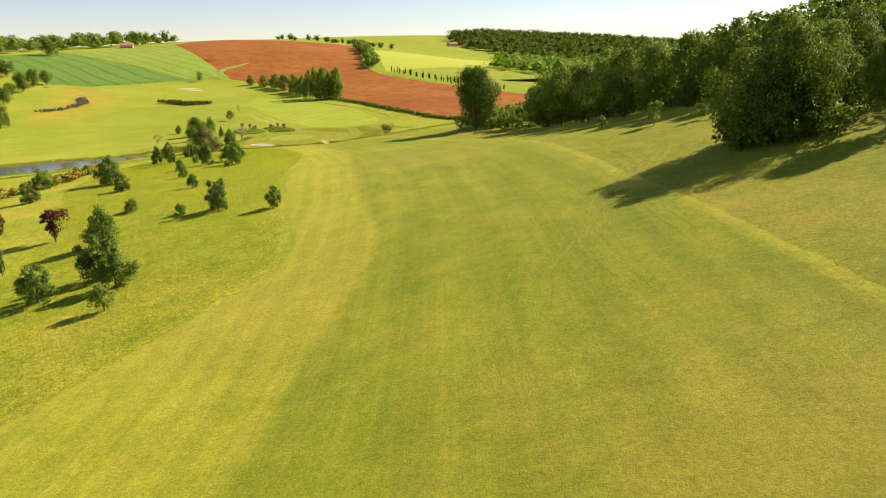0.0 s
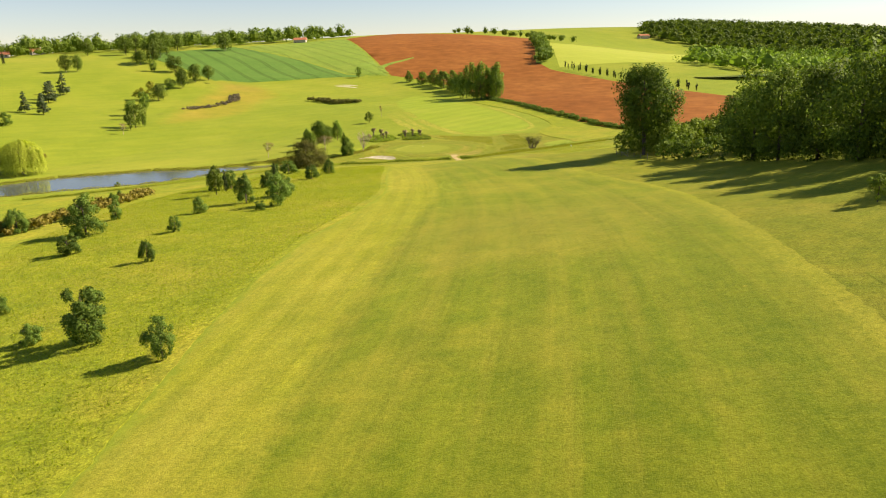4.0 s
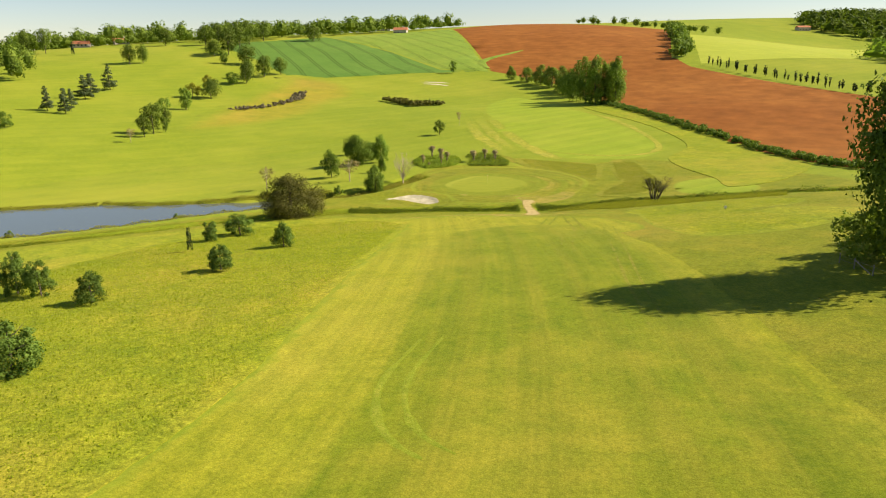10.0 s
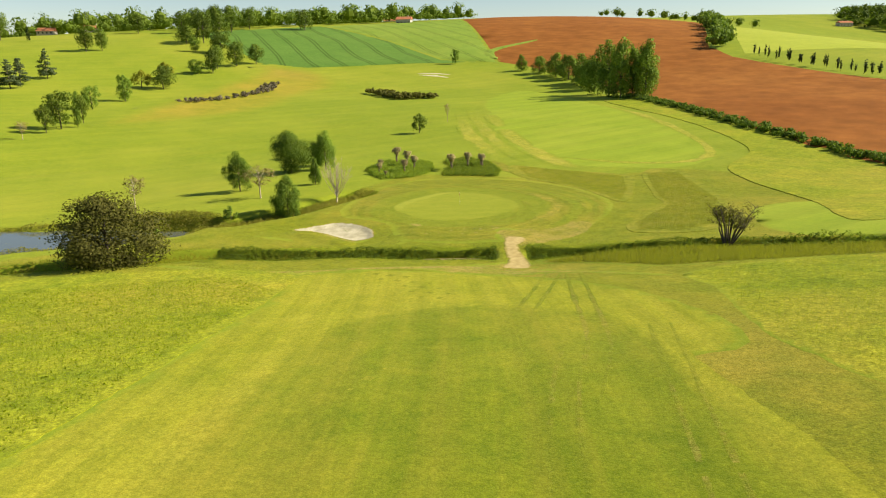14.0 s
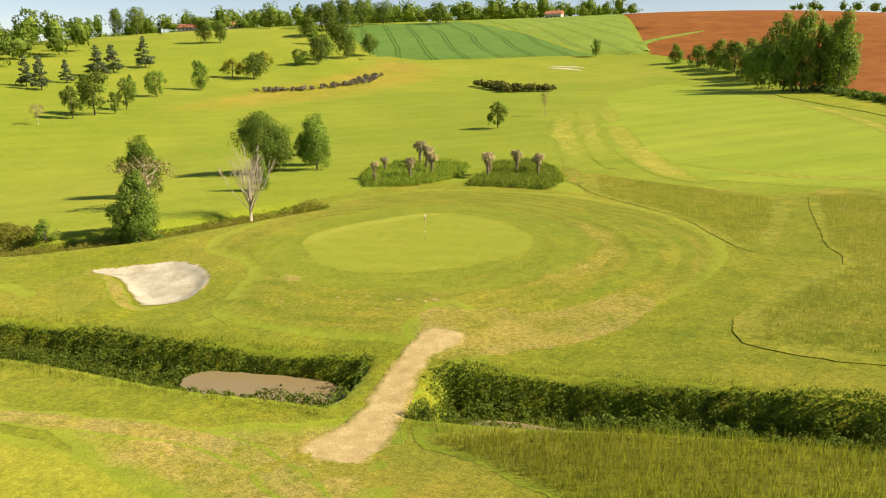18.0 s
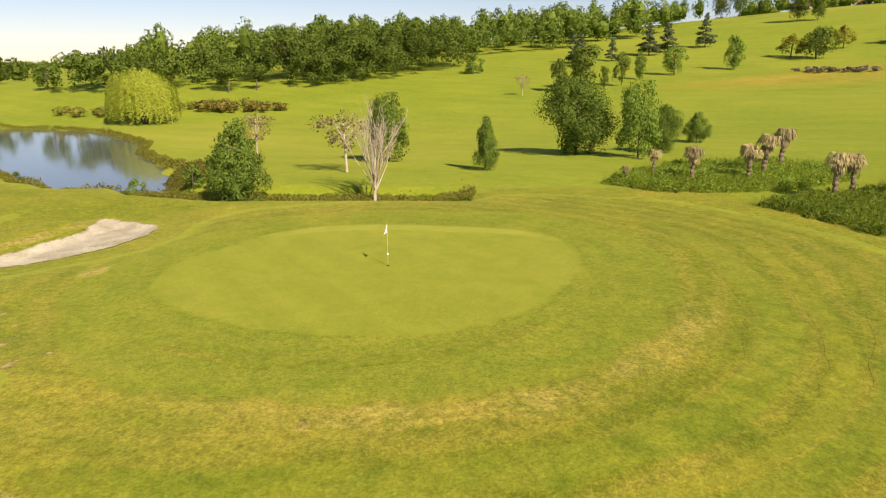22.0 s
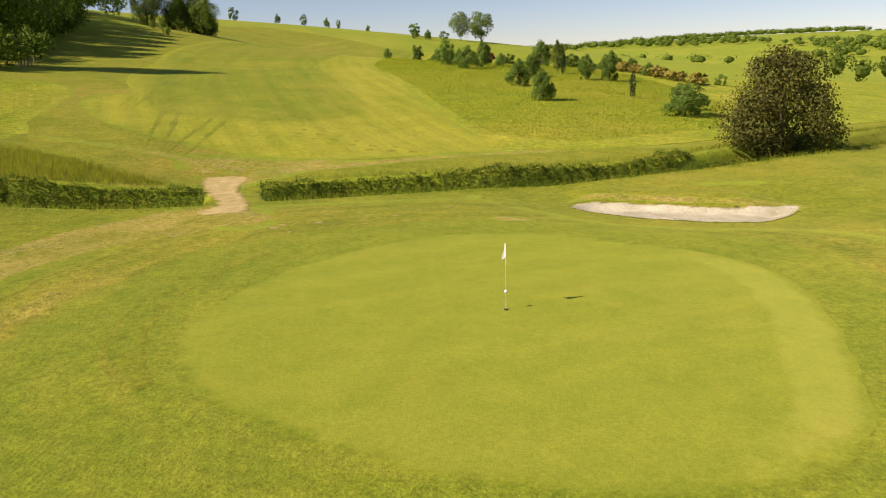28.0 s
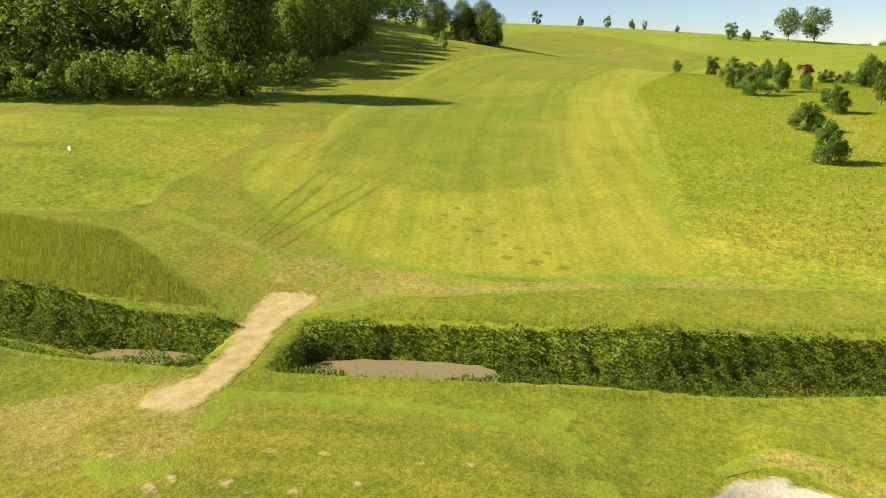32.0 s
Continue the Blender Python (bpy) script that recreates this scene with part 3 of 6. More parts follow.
make_ground()
drape("rough", [(-55, -40), (-42, 10), (-33, 47), (-23, 68), (-18.5, 81), (-23, 104), (-27, 120), (-31, 145), (-32.6, 168), (-36, 192), (-45, 219), (-53, 244), (-62, 271), (-67, 278), (-82, 273), (-104, 254), (-125, 234), (-150, 205), (-190, 150), (-190, 60), (-130, -40)], 3, 0.05, ROUGH, "hillside of long uncut grass with golden seed heads", "rough", ragged=0.3, fade=0, stand=True)
drape("coarse_turf", [(-6, -40), (70, -40), (64, 80), (50, 120), (46, 170), (34, 215), (24, 250), (20, 300), (6, 345), (-30, 372), (-46, 366), (-58, 353), (-76, 351), (-88, 345), (-90, 330), (-91, 312), (-95, 302), (-97, 290), (-101, 280), (-110, 269.5), (-120, 260), (-138, 243), (-149, 228), (-158, 214), (-126, 228), (-104, 252), (-82, 271), (-66, 276), (-52, 274), (-40, 240), (-22, 180), (-8, 120), (-4, 40)], 2.0, 0.0, COARSE, "coarser mown olive-green turf round the fairway and the ditch", "rough", ragged=0.5, fade=3.0)
drape("semi_rough", [(-18.5, 81), (-23, 104), (-27, 120), (-31, 145), (-32.6, 168), (-36, 192), (-45, 219), (-53, 244), (-61, 268), (-66, 277.5), (-57, 283), (-46, 285.5), (-35, 282.5), (-25, 276), (-18, 264), (-26, 250), (-20, 190), (-8, 140), (0, 90), (-2, 40), (-6, -40), (-57, -40), (-44, 10), (-35, 47), (-25, 68)], 2.0, 0.006, SEMI, "pale streaky band of semi-rough beside the fairway", "semi-rough", ragged=0.4, fade=0.6)
drape("fairway", [(-39, 227), (-45, 243.5), (-49.5, 257), (-47.5, 267), (-42, 271.5), (-33, 272), (-26, 269), (-19.4, 258), (-13, 247), (-6, 232), (4, 205), (14, 176), (20, 140), (24, 100), (28, 55), (28, 0), (22, -40), (-18, -40), (-16, 0), (-13, 45), (-9, 80), (-14, 110), (-20, 150), (-25, 185), (-32, 208)], 2.0, 0.012, FAIRWAY, "close-mown golf fairway with pale mowing bands", "fairway", ragged=0.4, fade=3.0)
drape("apron", [(-46, 305), (-42, 313), (-41, 325), (-45, 338), (-56, 347), (-70, 348), (-82, 342), (-86, 332), (-84.5, 322), (-82.5, 313), (-79.5, 308), (-74, 307.4), (-69.5, 305.6), (-66.5, 301.5), (-63, 298.5), (-55, 300)], 1.2, 0.006, APRON, "mown turf ringed round the green by the mower's tracks", "apron", ragged=0.3)
drape("collar", [(-49.6, 318), (-49.7, 322), (-50.6, 326.4), (-52.6, 329.6), (-55, 332), (-58.4, 334), (-64.8, 335.6), (-72, 335), (-77.5, 330), (-79.5, 320), (-77, 311.5), (-71, 307.6), (-63, 306), (-55, 309.5), (-51.2, 313)], 1.0, 0.010, COLLAR, "slightly darker mown collar of turf round the green", "collar", ragged=0.15, fade=0.5)
drape("putting_green", [(-55.5, 320), (-55.6, 324), (-57.6, 327.4), (-60.4, 329.3), (-64, 331), (-68.5, 331.4), (-71.8, 330), (-73.6, 326.6), (-74.7, 321.2), (-74.6, 317), (-72.9, 313.6), (-70.2, 311.6), (-66.4, 309.8), (-62.2, 310.1), (-58.9, 312.6), (-56.6, 316.2)], 0.8, 0.015, GREEN, "smooth close-cut putting green", "green", fade=0.5)
drape("bunker", BUNKER, 0.4, 0.05, SAND, "pale sand bunker with a raked floor", "bunker", ragged=0.3, fade=0.3)
drape("worn_turf", [(-38, 287), (-41.5, 292.5), (-44, 295.5), (-46.4, 296), (-47, 293.4), (-51, 288.5), (-55, 285.5), (-48, 284.5)], 1, 0.010, WORN, "thin browned turf where tracks meet the path", "worn turf", ragged=0.7)
drape("worn_turf", [(-45, 302), (-46.5, 306), (-50, 309), (-53, 309), (-52.5, 306), (-50.6, 302.6)], 1, 0.010, WORN, "thin browned turf at the path's end", "worn turf", ragged=0.6)
drape("ripening_field", [(-352, 693), (-290, 812), (-172, 602), (-205, 600), (-262, 640)], 14, 0.4, CROP_LIGHT, "paler wheat with flattened patches on the rise", "field", smooth=False)
drape("crop_field", [(-386, 609), (-361, 676), (-354, 690), (-262, 638), (-205, 598), (-180, 600), (-217, 580), (-256, 540), (-280, 531), (-325, 560), (-368, 583)], 14, 0.35, CROP, "field of dark green young wheat with tramlines", "field", smooth=False)
drape("ploughed_field", [(-290, 815), (-290, 1000), (-112, 1000), (-67, 672), (-50, 632), (44, 530), (112, 455), (72, 362), (22, 346), (-71, 504), (-117, 571), (-150, 595), (-171, 604)], 12, 0.3, SOIL, "bare ploughed field of red-brown soil", "field", smooth=False)
drape("hay_field", [(-82, 899), (118, 1207), (44, 710), (-45, 643)], 14, 0.35, CROP_PALE, "pale yellow-green hay field on the far slope", "field", smooth=False)
drape("far_fairway", [(-130, 489), (-126, 525), (-84, 481), (-47, 426), (-34.5, 404), (-31.5, 393), (-33, 380.5), (-39.5, 371.5), (-55, 368.2), (-67.5, 372.5), (-82, 390), (-103, 424)], 3, 0.012, FAIRWAY_FAR, "distant mown fairway running up the opposite slope", "fairway", fade=1.5)
m, t, bsdf, nodes, links = nodes_of("pond_water")
bsdf.inputs["Base Color"].default_value = (0.11, 0.12, 0.09, 1)
bsdf.inputs["Roughness"].default_value = 0.07
bump_node(t, noise_node(t, 0.9, 3, 0.5, place_node(t)), 0.06, 0.05, bsdf)
drape("pond", [(-95, 301), (-112, 298), (-137, 283), (-149, 280), (-175, 262), (-185, 246), (-187, 228), (-171, 216), (-150, 234), (-137, 244), (-119, 262), (-111, 271), (-101, 281), (-95, 288), (-94, 296)], 8, 0, m, "still pond that mirrors the pale sky", "pond", flat=WATER)

drape("lake", [(52, 596), (70, 590), (92, 594), (125, 612), (180, 680), (170, 720), (120, 690), (84, 640), (60, 616)], 12, 0, m, "distant pale lake in the valley", "lake", flat=height_at(90, 622) + 0.8)
drape("tall_grass", [(-72, 365), (-58, 362), (-46, 361), (-42, 347), (-41, 335), (-46, 339), (-52, 345.5), (-64, 351), (-70, 357)], 1.5, 0.06, TALL, "patch of tall seeding grass beyond the green", "rough", ragged=0.25, fade=0, stand=True)
drape("tall_grass", [(-44, 366), (-37, 369), (-26, 340), (-24, 318), (-28, 312), (-35, 312.5), (-37, 320), (-34.5, 334), (-37.5, 342)], 1.5, 0.06, TALL, "patch of tall seeding grass above the ditch", "rough", ragged=0.25, fade=0, stand=True)
drape("rough", [(7, 266), (-7, 256.6), (-15.2, 263.4), (-18.6, 271), (-21.7, 281), (-25, 287), (-17.7, 293), (-8, 296), (4, 291), (2, 284), (-3.5, 280)], 1, 0.01, ROUGH, "island of uncut grass beside the fairway", "rough", ragged=0.3, fade=0.5)
drape("rough", [(16, 274), (9.8, 267), (-2, 278), (5, 281)], 1, 0.01, ROUGH, "small square of uncut grass", "rough", ragged=0.3, fade=0.5)
drape("tall_grass", [(-43, 294.6), (-36.4, 293), (-27.6, 290.5), (-12, 295), (2, 296), (2, 302), (-12, 302.5), (-26, 302), (-36, 298.5), (-42, 296.4)], 1.0, 0.02, TALL, "tall grass along the ditch's upper bank", "rough", ragged=0.5, fade=0.8)
drape("rough", [(-226, 378), (-238, 403), (-251, 433), (-264, 475), (-275, 515), (-296, 532), (-246, 538), (-212, 512), (-206, 475), (-194, 442), (-194, 412), (-204, 385), (-216, 372)], 4, 0.08, GOLD, "uncut golden bank on the western slope", "rough", ragged=1.5, fade=22.0)
drape("rough", [(-70, 500), (-30, 441), (-8, 405), (8, 366), (2, 330), (-8, 318), (-14, 340), (-28, 372), (-26, 400), (-42, 434), (-82, 488)], 3, 0.12, ROUGH, "strip of rough grass below the field hedge", "rough", ragged=0.3, fade=0, stand=True)
drape("far_bunker", [(-199, 557.5), (-194, 561), (-188, 562.5), (-181, 561), (-188, 560.2), (-194, 558.6)], 2, 0.12, SAND, "distant crescent of bunker sand on the hill", "bunker", fade=0)
drape("far_bunker", [(-196, 553.5), (-190, 556), (-183, 555.5), (-178, 553), (-184, 553.4), (-190, 553.2)], 2, 0.12, SAND, "distant crescent of bunker sand on the hill", "bunker", fade=0)
drape("mown_loop", [(-21, 331), (-15, 337), (-9, 335), (-4, 322), (-2.7, 311), (-7, 304.5), (-14, 308), (-19, 316)], 2, 0.04, FAIRWAY_FAR, "small mown loop in the rough above the ditch", "mown grass", fade=0.6)
drape("worn_turf", [(-47.6, 301.5), (-50.8, 304.5), (-52.6, 307.2), (-49.4, 309.4), (-46.8, 313), (-44, 318.5), (-41.6, 315), (-42.6, 308.4), (-45, 304.4)], 0.7, 0.014, WORN_SAND, "broad browned turf where carts leave the path", "worn turf", ragged=0.8, fade=3.0)


# ---- plants ----
def part(name, me, parent, label=""):
    """One mesh as a named part of a thing or of a part."""
    ob = new(name, me)
    ob.parent = parent
    return tagged(ob, label)


def cards(rng, at, facing, size, jitter=0.6, long=1.0):
    """Corner points and faces of one small leaf sprig at each place."""
    n = len(at)
    f = facing + rng.normal(0, jitter, (n, 3))
    f /= np.linalg.norm(f, axis=1)[:, None] + 1e-9
    side = np.cross(f, rng.normal(0, 1, (n, 3)))
    side /= np.linalg.norm(side, axis=1)[:, None] + 1e-9
    up = np.cross(f, side)
    s = (size * rng.uniform(0.6, 1.3, n))[:, None]
    bend = f * s * 0.25
    co = np.stack([at - up * s * long, at + side * s * 0.62 - bend, at + up * s * long, at - side * s * 0.62 - bend], 1).reshape(-1, 3)
    return co


def card_mesh(name, co, material, faces_of=4, lean=None):
    """A mesh of loose sprigs; lean: for each sprig, the way out of its puff of leaf, which its shading follows."""
    n = len(co) // faces_of
    me = bpy.data.meshes.new(name)
    me.vertices.add(len(co))
    me.vertices.foreach_set("co", co.astype(np.float32).ravel())
    me.loops.add(n * faces_of)
    me.loops.foreach_set("vertex_index", np.arange(n * faces_of, dtype=np.int32))
    me.polygons.add(n)
    me.polygons.foreach_set("loop_start", np.arange(0, n * faces_of, faces_of, dtype=np.int32))
    me.update(calc_edges=True)
    me.materials.append(material)
    if lean is not None:
        lean = lean / (np.linalg.norm(lean, axis=1)[:, None] + 1e-9)
        me.polygons.foreach_set("use_smooth", np.ones(n, bool))
        me.normals_split_custom_set_from_vertices(np.repeat(lean, faces_of, axis=0).tolist())
    return me


def tube(verts, faces, line, radii, sides=6):
    """Adds a tapered limb along a line of points."""
    first = len(verts)
    for k, (p, r) in enumerate(zip(line, radii)):
        d = Vector(line[min(k + 1, len(line) - 1)]) - Vector(line[max(k - 1, 0)])
        q = d.to_track_quat("Z", "Y")
        for s in range(sides):
            a = 2 * math.pi * s / sides
            verts.append(tuple(Vector(p) + q @ Vector((math.cos(a) * r, math.sin(a) * r, 0))))
        if k:
            for s in range(sides):
                b, c = first + (k - 1) * sides, first + k * sides
                faces.append((b + s, b + (s + 1) % sides, c + (s + 1) % sides, c + s))
    faces.append(tuple(first + (len(line) - 1) * sides + s for s in range(sides)))


PROFILE = {
    "round": lambda u: math.sqrt(max(0.02, 1 - (2 * u - 0.92) ** 2)),
    "bushy": lambda u: max(0.3, (1 - 0.85 * u ** 2.0)) * (0.7 + 0.4 * min(1, u * 3)),
    "ovate": lambda u: (0.62 + 0.38 * u / 0.32) if u < 0.32 else math.sqrt(max(0.03, 1 - ((u - 0.32) / 0.74) ** 2)),
    "cone": lambda u: max(0.12, (1 - u) ** 0.7),
    "column": lambda u: max(0.2, math.sin(math.pi * min(1, 0.12 + u * 0.88)) ** 0.6),
    "umbrella": lambda u: math.sqrt(max(0.05, u)) if u < 0.75 else math.sqrt(max(0.05, (1 - u) / 0.25)),
    "vase": lambda u: max(0.12, u ** 0.7) if u < 0.8 else max(0.1, (1 - u) / 0.2),
}


def crown(rng, profile, low, count, size, material, lobes=26, gap=0.8, jitter=0.45, puff=1.0, flat=1.0):
    """A crown of leaf sprigs, 1 high and 1 wide: uneven boughs, each of several puffs of leaf, with gaps between them; flat: how high the puffs are for their width."""
    shape = PROFILE[profile]
    centres, radii = [], []
    for k in range(lobes):
        u = min(1.0, max(0.0, (k + rng.uniform(-0.8, 1.8)) / lobes))
        r = 0.5 * shape(u) * rng.uniform(0.62, 1.18)
        a = k * 2.39996 + rng.uniform(-0.9, 0.9)
        lr = puff * rng.uniform(0.55, 1.3) * (0.08 + 0.11 * shape(u))
        d = max(0.0, r - lr * 0.7) * rng.uniform(0.6, 1.05)
        bough = np.array((math.cos(a) * d, math.sin(a) * d, low + (1 - low) * (0.05 + 0.88 * u)))
        for q in range(6):
            way = rng.normal(0, 1, 3) + np.array((math.cos(a) * 0.6, math.sin(a) * 0.6, 0.35))
            way /= np.linalg.norm(way)
            way[2] *= flat
            pr = lr * rng.uniform(0.5, 0.85)
            centres.append(bough + way * (lr * 0.95 - pr * 0.5))
            radii.append(pr)
    centres, radii = np.array(centres), np.array(radii)
    pick = rng.choice(len(radii), count, p=radii ** 2 / (radii ** 2).sum())
    d = rng.normal(0, 1, (count, 3))
    d[:, 2] += 0.35
    d /= np.linalg.norm(d, axis=1)[:, None]
    reach = rng.uniform(gap, 1.08, count) + (rng.uniform(0, 1, count) < 0.12) * rng.exponential(0.14, count)
    at = centres[pick] + d * (1, 1, flat) * (radii[pick] * reach)[:, None]
    at[:, 2] = np.clip(at[:, 2], 0.01, 1.04)
    out = at - (0, 0, low + (1 - low) * 0.4)
    out /= np.linalg.norm(out, axis=1)[:, None] + 1e-9
    lean = d * 0.85 + out * 0.5 + rng.normal(0, 0.2, (count, 3))
    return card_mesh("crown", cards(rng, at, d, np.full(count, size), jitter), material, lean=lean)


def stem(rng, low, top, radius, limbs, spread, material, lean=0.03):
    verts, faces = [], []
    tip = (rng.normal(0, lean), rng.normal(0, lean), top)
    line = [(0, 0, -0.06), (0, 0, 0.02), (tip[0] * 0.4, tip[1] * 0.4, top * 0.5), tip]
    tube(verts, faces, line, [radius * 1.5, radius, radius * 0.75, radius * 0.2], 8)
    for k in range(limbs):
        z = low + (top - low) * (0.1 + 0.75 * k / max(1, limbs))
        a = k * 2.4 + rng.uniform(-0.4, 0.4)
        r = spread * rng.uniform(0.5, 1)
        p = [(tip[0] * z, tip[1] * z, z), (math.cos(a) * r * 0.5, math.sin(a) * r * 0.5, z + 0.06), (math.cos(a) * r, math.sin(a) * r, min(0.97, z + rng.uniform(0.12, 0.25)))]
        tube(verts, faces, p, [radius * 0.5, radius * 0.3, radius * 0.08], 5)
    return mesh_of("trunk", verts, faces, [material], True)


def template(seed, profile, low, count, size, leaf, bark=None, lobes=26, limbs=7, radius=0.022, gap=0.8, puff=1.0, flat=1.0):
    rng = np.random.default_rng(seed)
    return (stem(rng, max(0.08, low * 0.9), 0.86, radius, limbs, 0.3, bark or BARK), crown(rng, profile, low, count, size, leaf, lobes, gap, 0.45, puff, flat))


T = {
    "broad": [template(15, "round", 0.22, 16000, 0.016, LEAF_MID, lobes=46, puff=0.95, gap=0.5, limbs=12, radius=0.028)],
    "wood": [template(s, "round", 0.04, 7000, 0.020, LEAF_OAK, lobes=30, puff=1.15, gap=0.6) for s in (14, 16, 17)],
    "clump": [template(s, "round", 0.02, 15000, 0.0145, LEAF_OAK, lobes=34, puff=1.15, gap=0.6) for s in (18, 19)],
    "oak": [template(s, "round", 0.12, 2800, 0.028, LEAF_OAK, lobes=20, puff=1.15) for s in (11, 12, 13)],
    "maple": [template(s, "round", 0.03, 20000, 0.0135, LEAF_MID, lobes=40, puff=1.05, gap=0.6) for s in (21, 22)],
    "young": [template(s, "bushy" if s % 2 else "ovate", 0.02, 5600, 0.0225, LEAF_YOUNG, lobes=15 + s % 4 * 4, puff=0.95, gap=0.5) for s in (31, 32, 33, 34)],
    "far_young": [template(s, "bushy" if s % 2 else "ovate", 0.02, 1300, 0.040, LEAF_YOUNG, lobes=15, puff=0.95, gap=0.5) for s in (35, 36)],
    "green": [template(s, "cone" if s == 42 else "ovate", 0.08, 9000, 0.0175, LEAF_MID, lobes=28, puff=0.95, gap=0.5) for s in (41, 42, 43)],
    "far_green": [template(s, "round", 0.10, 2600, 0.028, LEAF_MID, lobes=20, puff=1.05, gap=0.5) for s in (44, 45)],
    "fresh": [template(s, "round", 0.16, 2200, 0.030, LEAF_LIGHT, lobes=18, gap=0.5) for s in (51, 52)],
    "golden": [template(61, "round", 0.10, 1800, 0.032, LEAF_YELLOW, lobes=16)],
    "copper": [template(71, "vase", 0.12, 1500, 0.034, LEAF_RED, lobes=14), template(72, "round", 0.08, 1500, 0.034, LEAF_RED, lobes=14)],
    "bronze": [template(81, "round", 0.0, 20000, 0.0135, LEAF_BROWN, lobes=46, puff=1.05, gap=0.55, limbs=9)],
    "cedar": [template(s, "cone", 0.05, 2400, 0.030, LEAF_CEDAR, lobes=28, gap=0.4, flat=0.25, puff=1.2) for s in (91, 92)],
    "cypress": [template(101, "column", 0.02, 1400, 0.034, LEAF_CYPRESS, lobes=20, limbs=0)],
    "poplar": [template(s, "bushy", 0.0, 5200, 0.022, LEAF_MID, lobes=32, puff=1.0, gap=0.55) for s in (111, 112)],
    "pine": [template(121, "umbrella", 0.45, 1800, 0.026, LEAF_OAK, lobes=18, limbs=6, flat=0.6)],
    "sparse": [template(131, "round", 0.35, 900, 0.020, LEAF_BLOSSOM, PALE_BARK, lobes=18, limbs=14, radius=0.024, flat=0.5)],
    "reedside": [template(141, "bushy", 0.0, 16000, 0.0145, LEAF_MID, lobes=40, puff=0.9, gap=0.45, limbs=9)],
    "bush": [template(s, "bushy", 0.0, 1500, 0.036, LEAF_MID, lobes=12, limbs=3) for s in (161, 162)],
}
counter = [0]


def plant(kind, name, spot, label, category="tree", group="", sink=0.05):
    """A tree or bush of that kind at (x, y, height, width)."""
    x, y, h, w = spot
    k = counter[0]
    counter[0] += 1
    trunk, leaves = T[kind][k % len(T[kind])]
    root = tagged(new(name), label, category, group)
    turn = (k * 1.9) % 6.283
    root.matrix_basis = Matrix.LocRotScale((x, y, height_at(x, y) - sink), Euler((0, 0, turn)), (w, w, h))
    part("trunk", trunk, root)
    part("crown", leaves, root)
    return root


YOUNG = [(-48.3, 98.7, 6.2, 4.6), (-41.5, 83, 5.8, 5), (-38, 79, 5.2, 4.6), (-46, 77, 4.6, 4), (-53.3, 120.5, 2.5, 2.7), (-36.2, 113.6, 5.2, 4.5), (-42.4, 113.6, 2, 2.4),
         (-26.2, 110, 3.5, 2.5), (-72.8, 156, 6.4, 6), (-65, 143.5, 3.1, 3.4), (-48.6, 138.5, 3, 2.1), (-56.5, 155.5, 2.5, 2), (-62.9, 172, 3, 2.6)]
YOUNG_LOWER = [(-77.1, 168.3, 3.3, 2.4), (-59.3, 181.5, 6, 4), (-50.8, 177.5, 5.6, 4.4), (-56.3, 190, 4.7, 5.2), (-51.4, 172.5, 1.7, 2.2), (-66.6, 226, 3.7, 4.1), (-86.3, 253, 3.8, 5.0),
               (-69.6, 243.5, 4.2, 3.4), (-67, 195, 2.3, 1.9), (-83, 209, 5.6, 3.9), (-78.8, 209, 4.4, 3.3), (-69, 208, 3.9, 3.6), (-87.5, 247, 3.6, 3.2), (-93.5, 188, 2.9, 2.7)]
YOUNG_UPPER = [(-62, 72, 5, 5), (-68, 96, 4.5, 4), (-82, 140, 4, 4), (-90, 160, 4.5, 4), (-74, 84, 5, 4.4), (-56, 62, 5, 4.6), (-86, 120, 4.2, 4), (-98, 140, 4, 3.6), (-50, 50, 4.6, 4), (-95, 100, 5, 4.5)]
for s in [(x, y, h, w * 1.15) for x, y, h, w in YOUNG + YOUNG_LOWER + YOUNG_UPPER]:
    tall = s[2] > 4
    plant("far_young" if s[1] < 75 else "young", "young_tree" if tall else "sapling", s, "bushy dark green young oak standing in long grass" if tall else "small dark green sapling in long uncut grass", "tree" if tall else "sapling", "planted hillside trees")
plant("fresh", "sapling", (-36, 71.5, 3, 3.2), "pale green sapling in long grass", "sapling", "planted hillside trees")
plant("fresh", "young_tree", (-74.5, 196, 6.4, 3.8), "open-crowned light green young tree in long grass", "tree", "planted hillside trees")
CREST = [(103.1, -98.8, 8, 7), (78.6, -108.2, 6, 5), (63.5, -113.2, 7, 5), (50.3, -117.1, 6, 5), (43.1, -119.0, 5.5, 3.6), (24.9, -123.4, 4, 4), (-4.6, -128.8, 8, 9), (-13.2, -130.0, 4, 4), (-7, -106, 5.2, 4.8), (-14.5, -109, 5.9, 5.5), (-23, -125, 5.4, 7)]
for s in CREST:
    plant("far_young", "sapling", s, "dark young tree standing on the hill's crest", "tree", "crest trees")
for s in [(-58.6, 105, 5, 4.8), (-72, 112, 4.5, 4), (-81, 119, 4, 5), (-66, 84, 4, 4)]:
    plant("copper", "copper_tree", s, "small tree with dark copper-red leaves", "tree", "copper trees")
for s in [(-75.3, 201, 4.5, 1.2), (-82.6, 237, 4.0, 1.15), (-58, 90, 4.5, 1.1), (-436, 507, 9, 2.8)]:
    plant("cypress", "cypress", s, "slim dark columnar cypress", "cypress", "cypresses on the course")
beech = plant("bronze", "copper_beech", (-90.2, 273.2, 10.4, 9.6), "dense round tree with bronze-brown foliage beside the ditch", "tree")
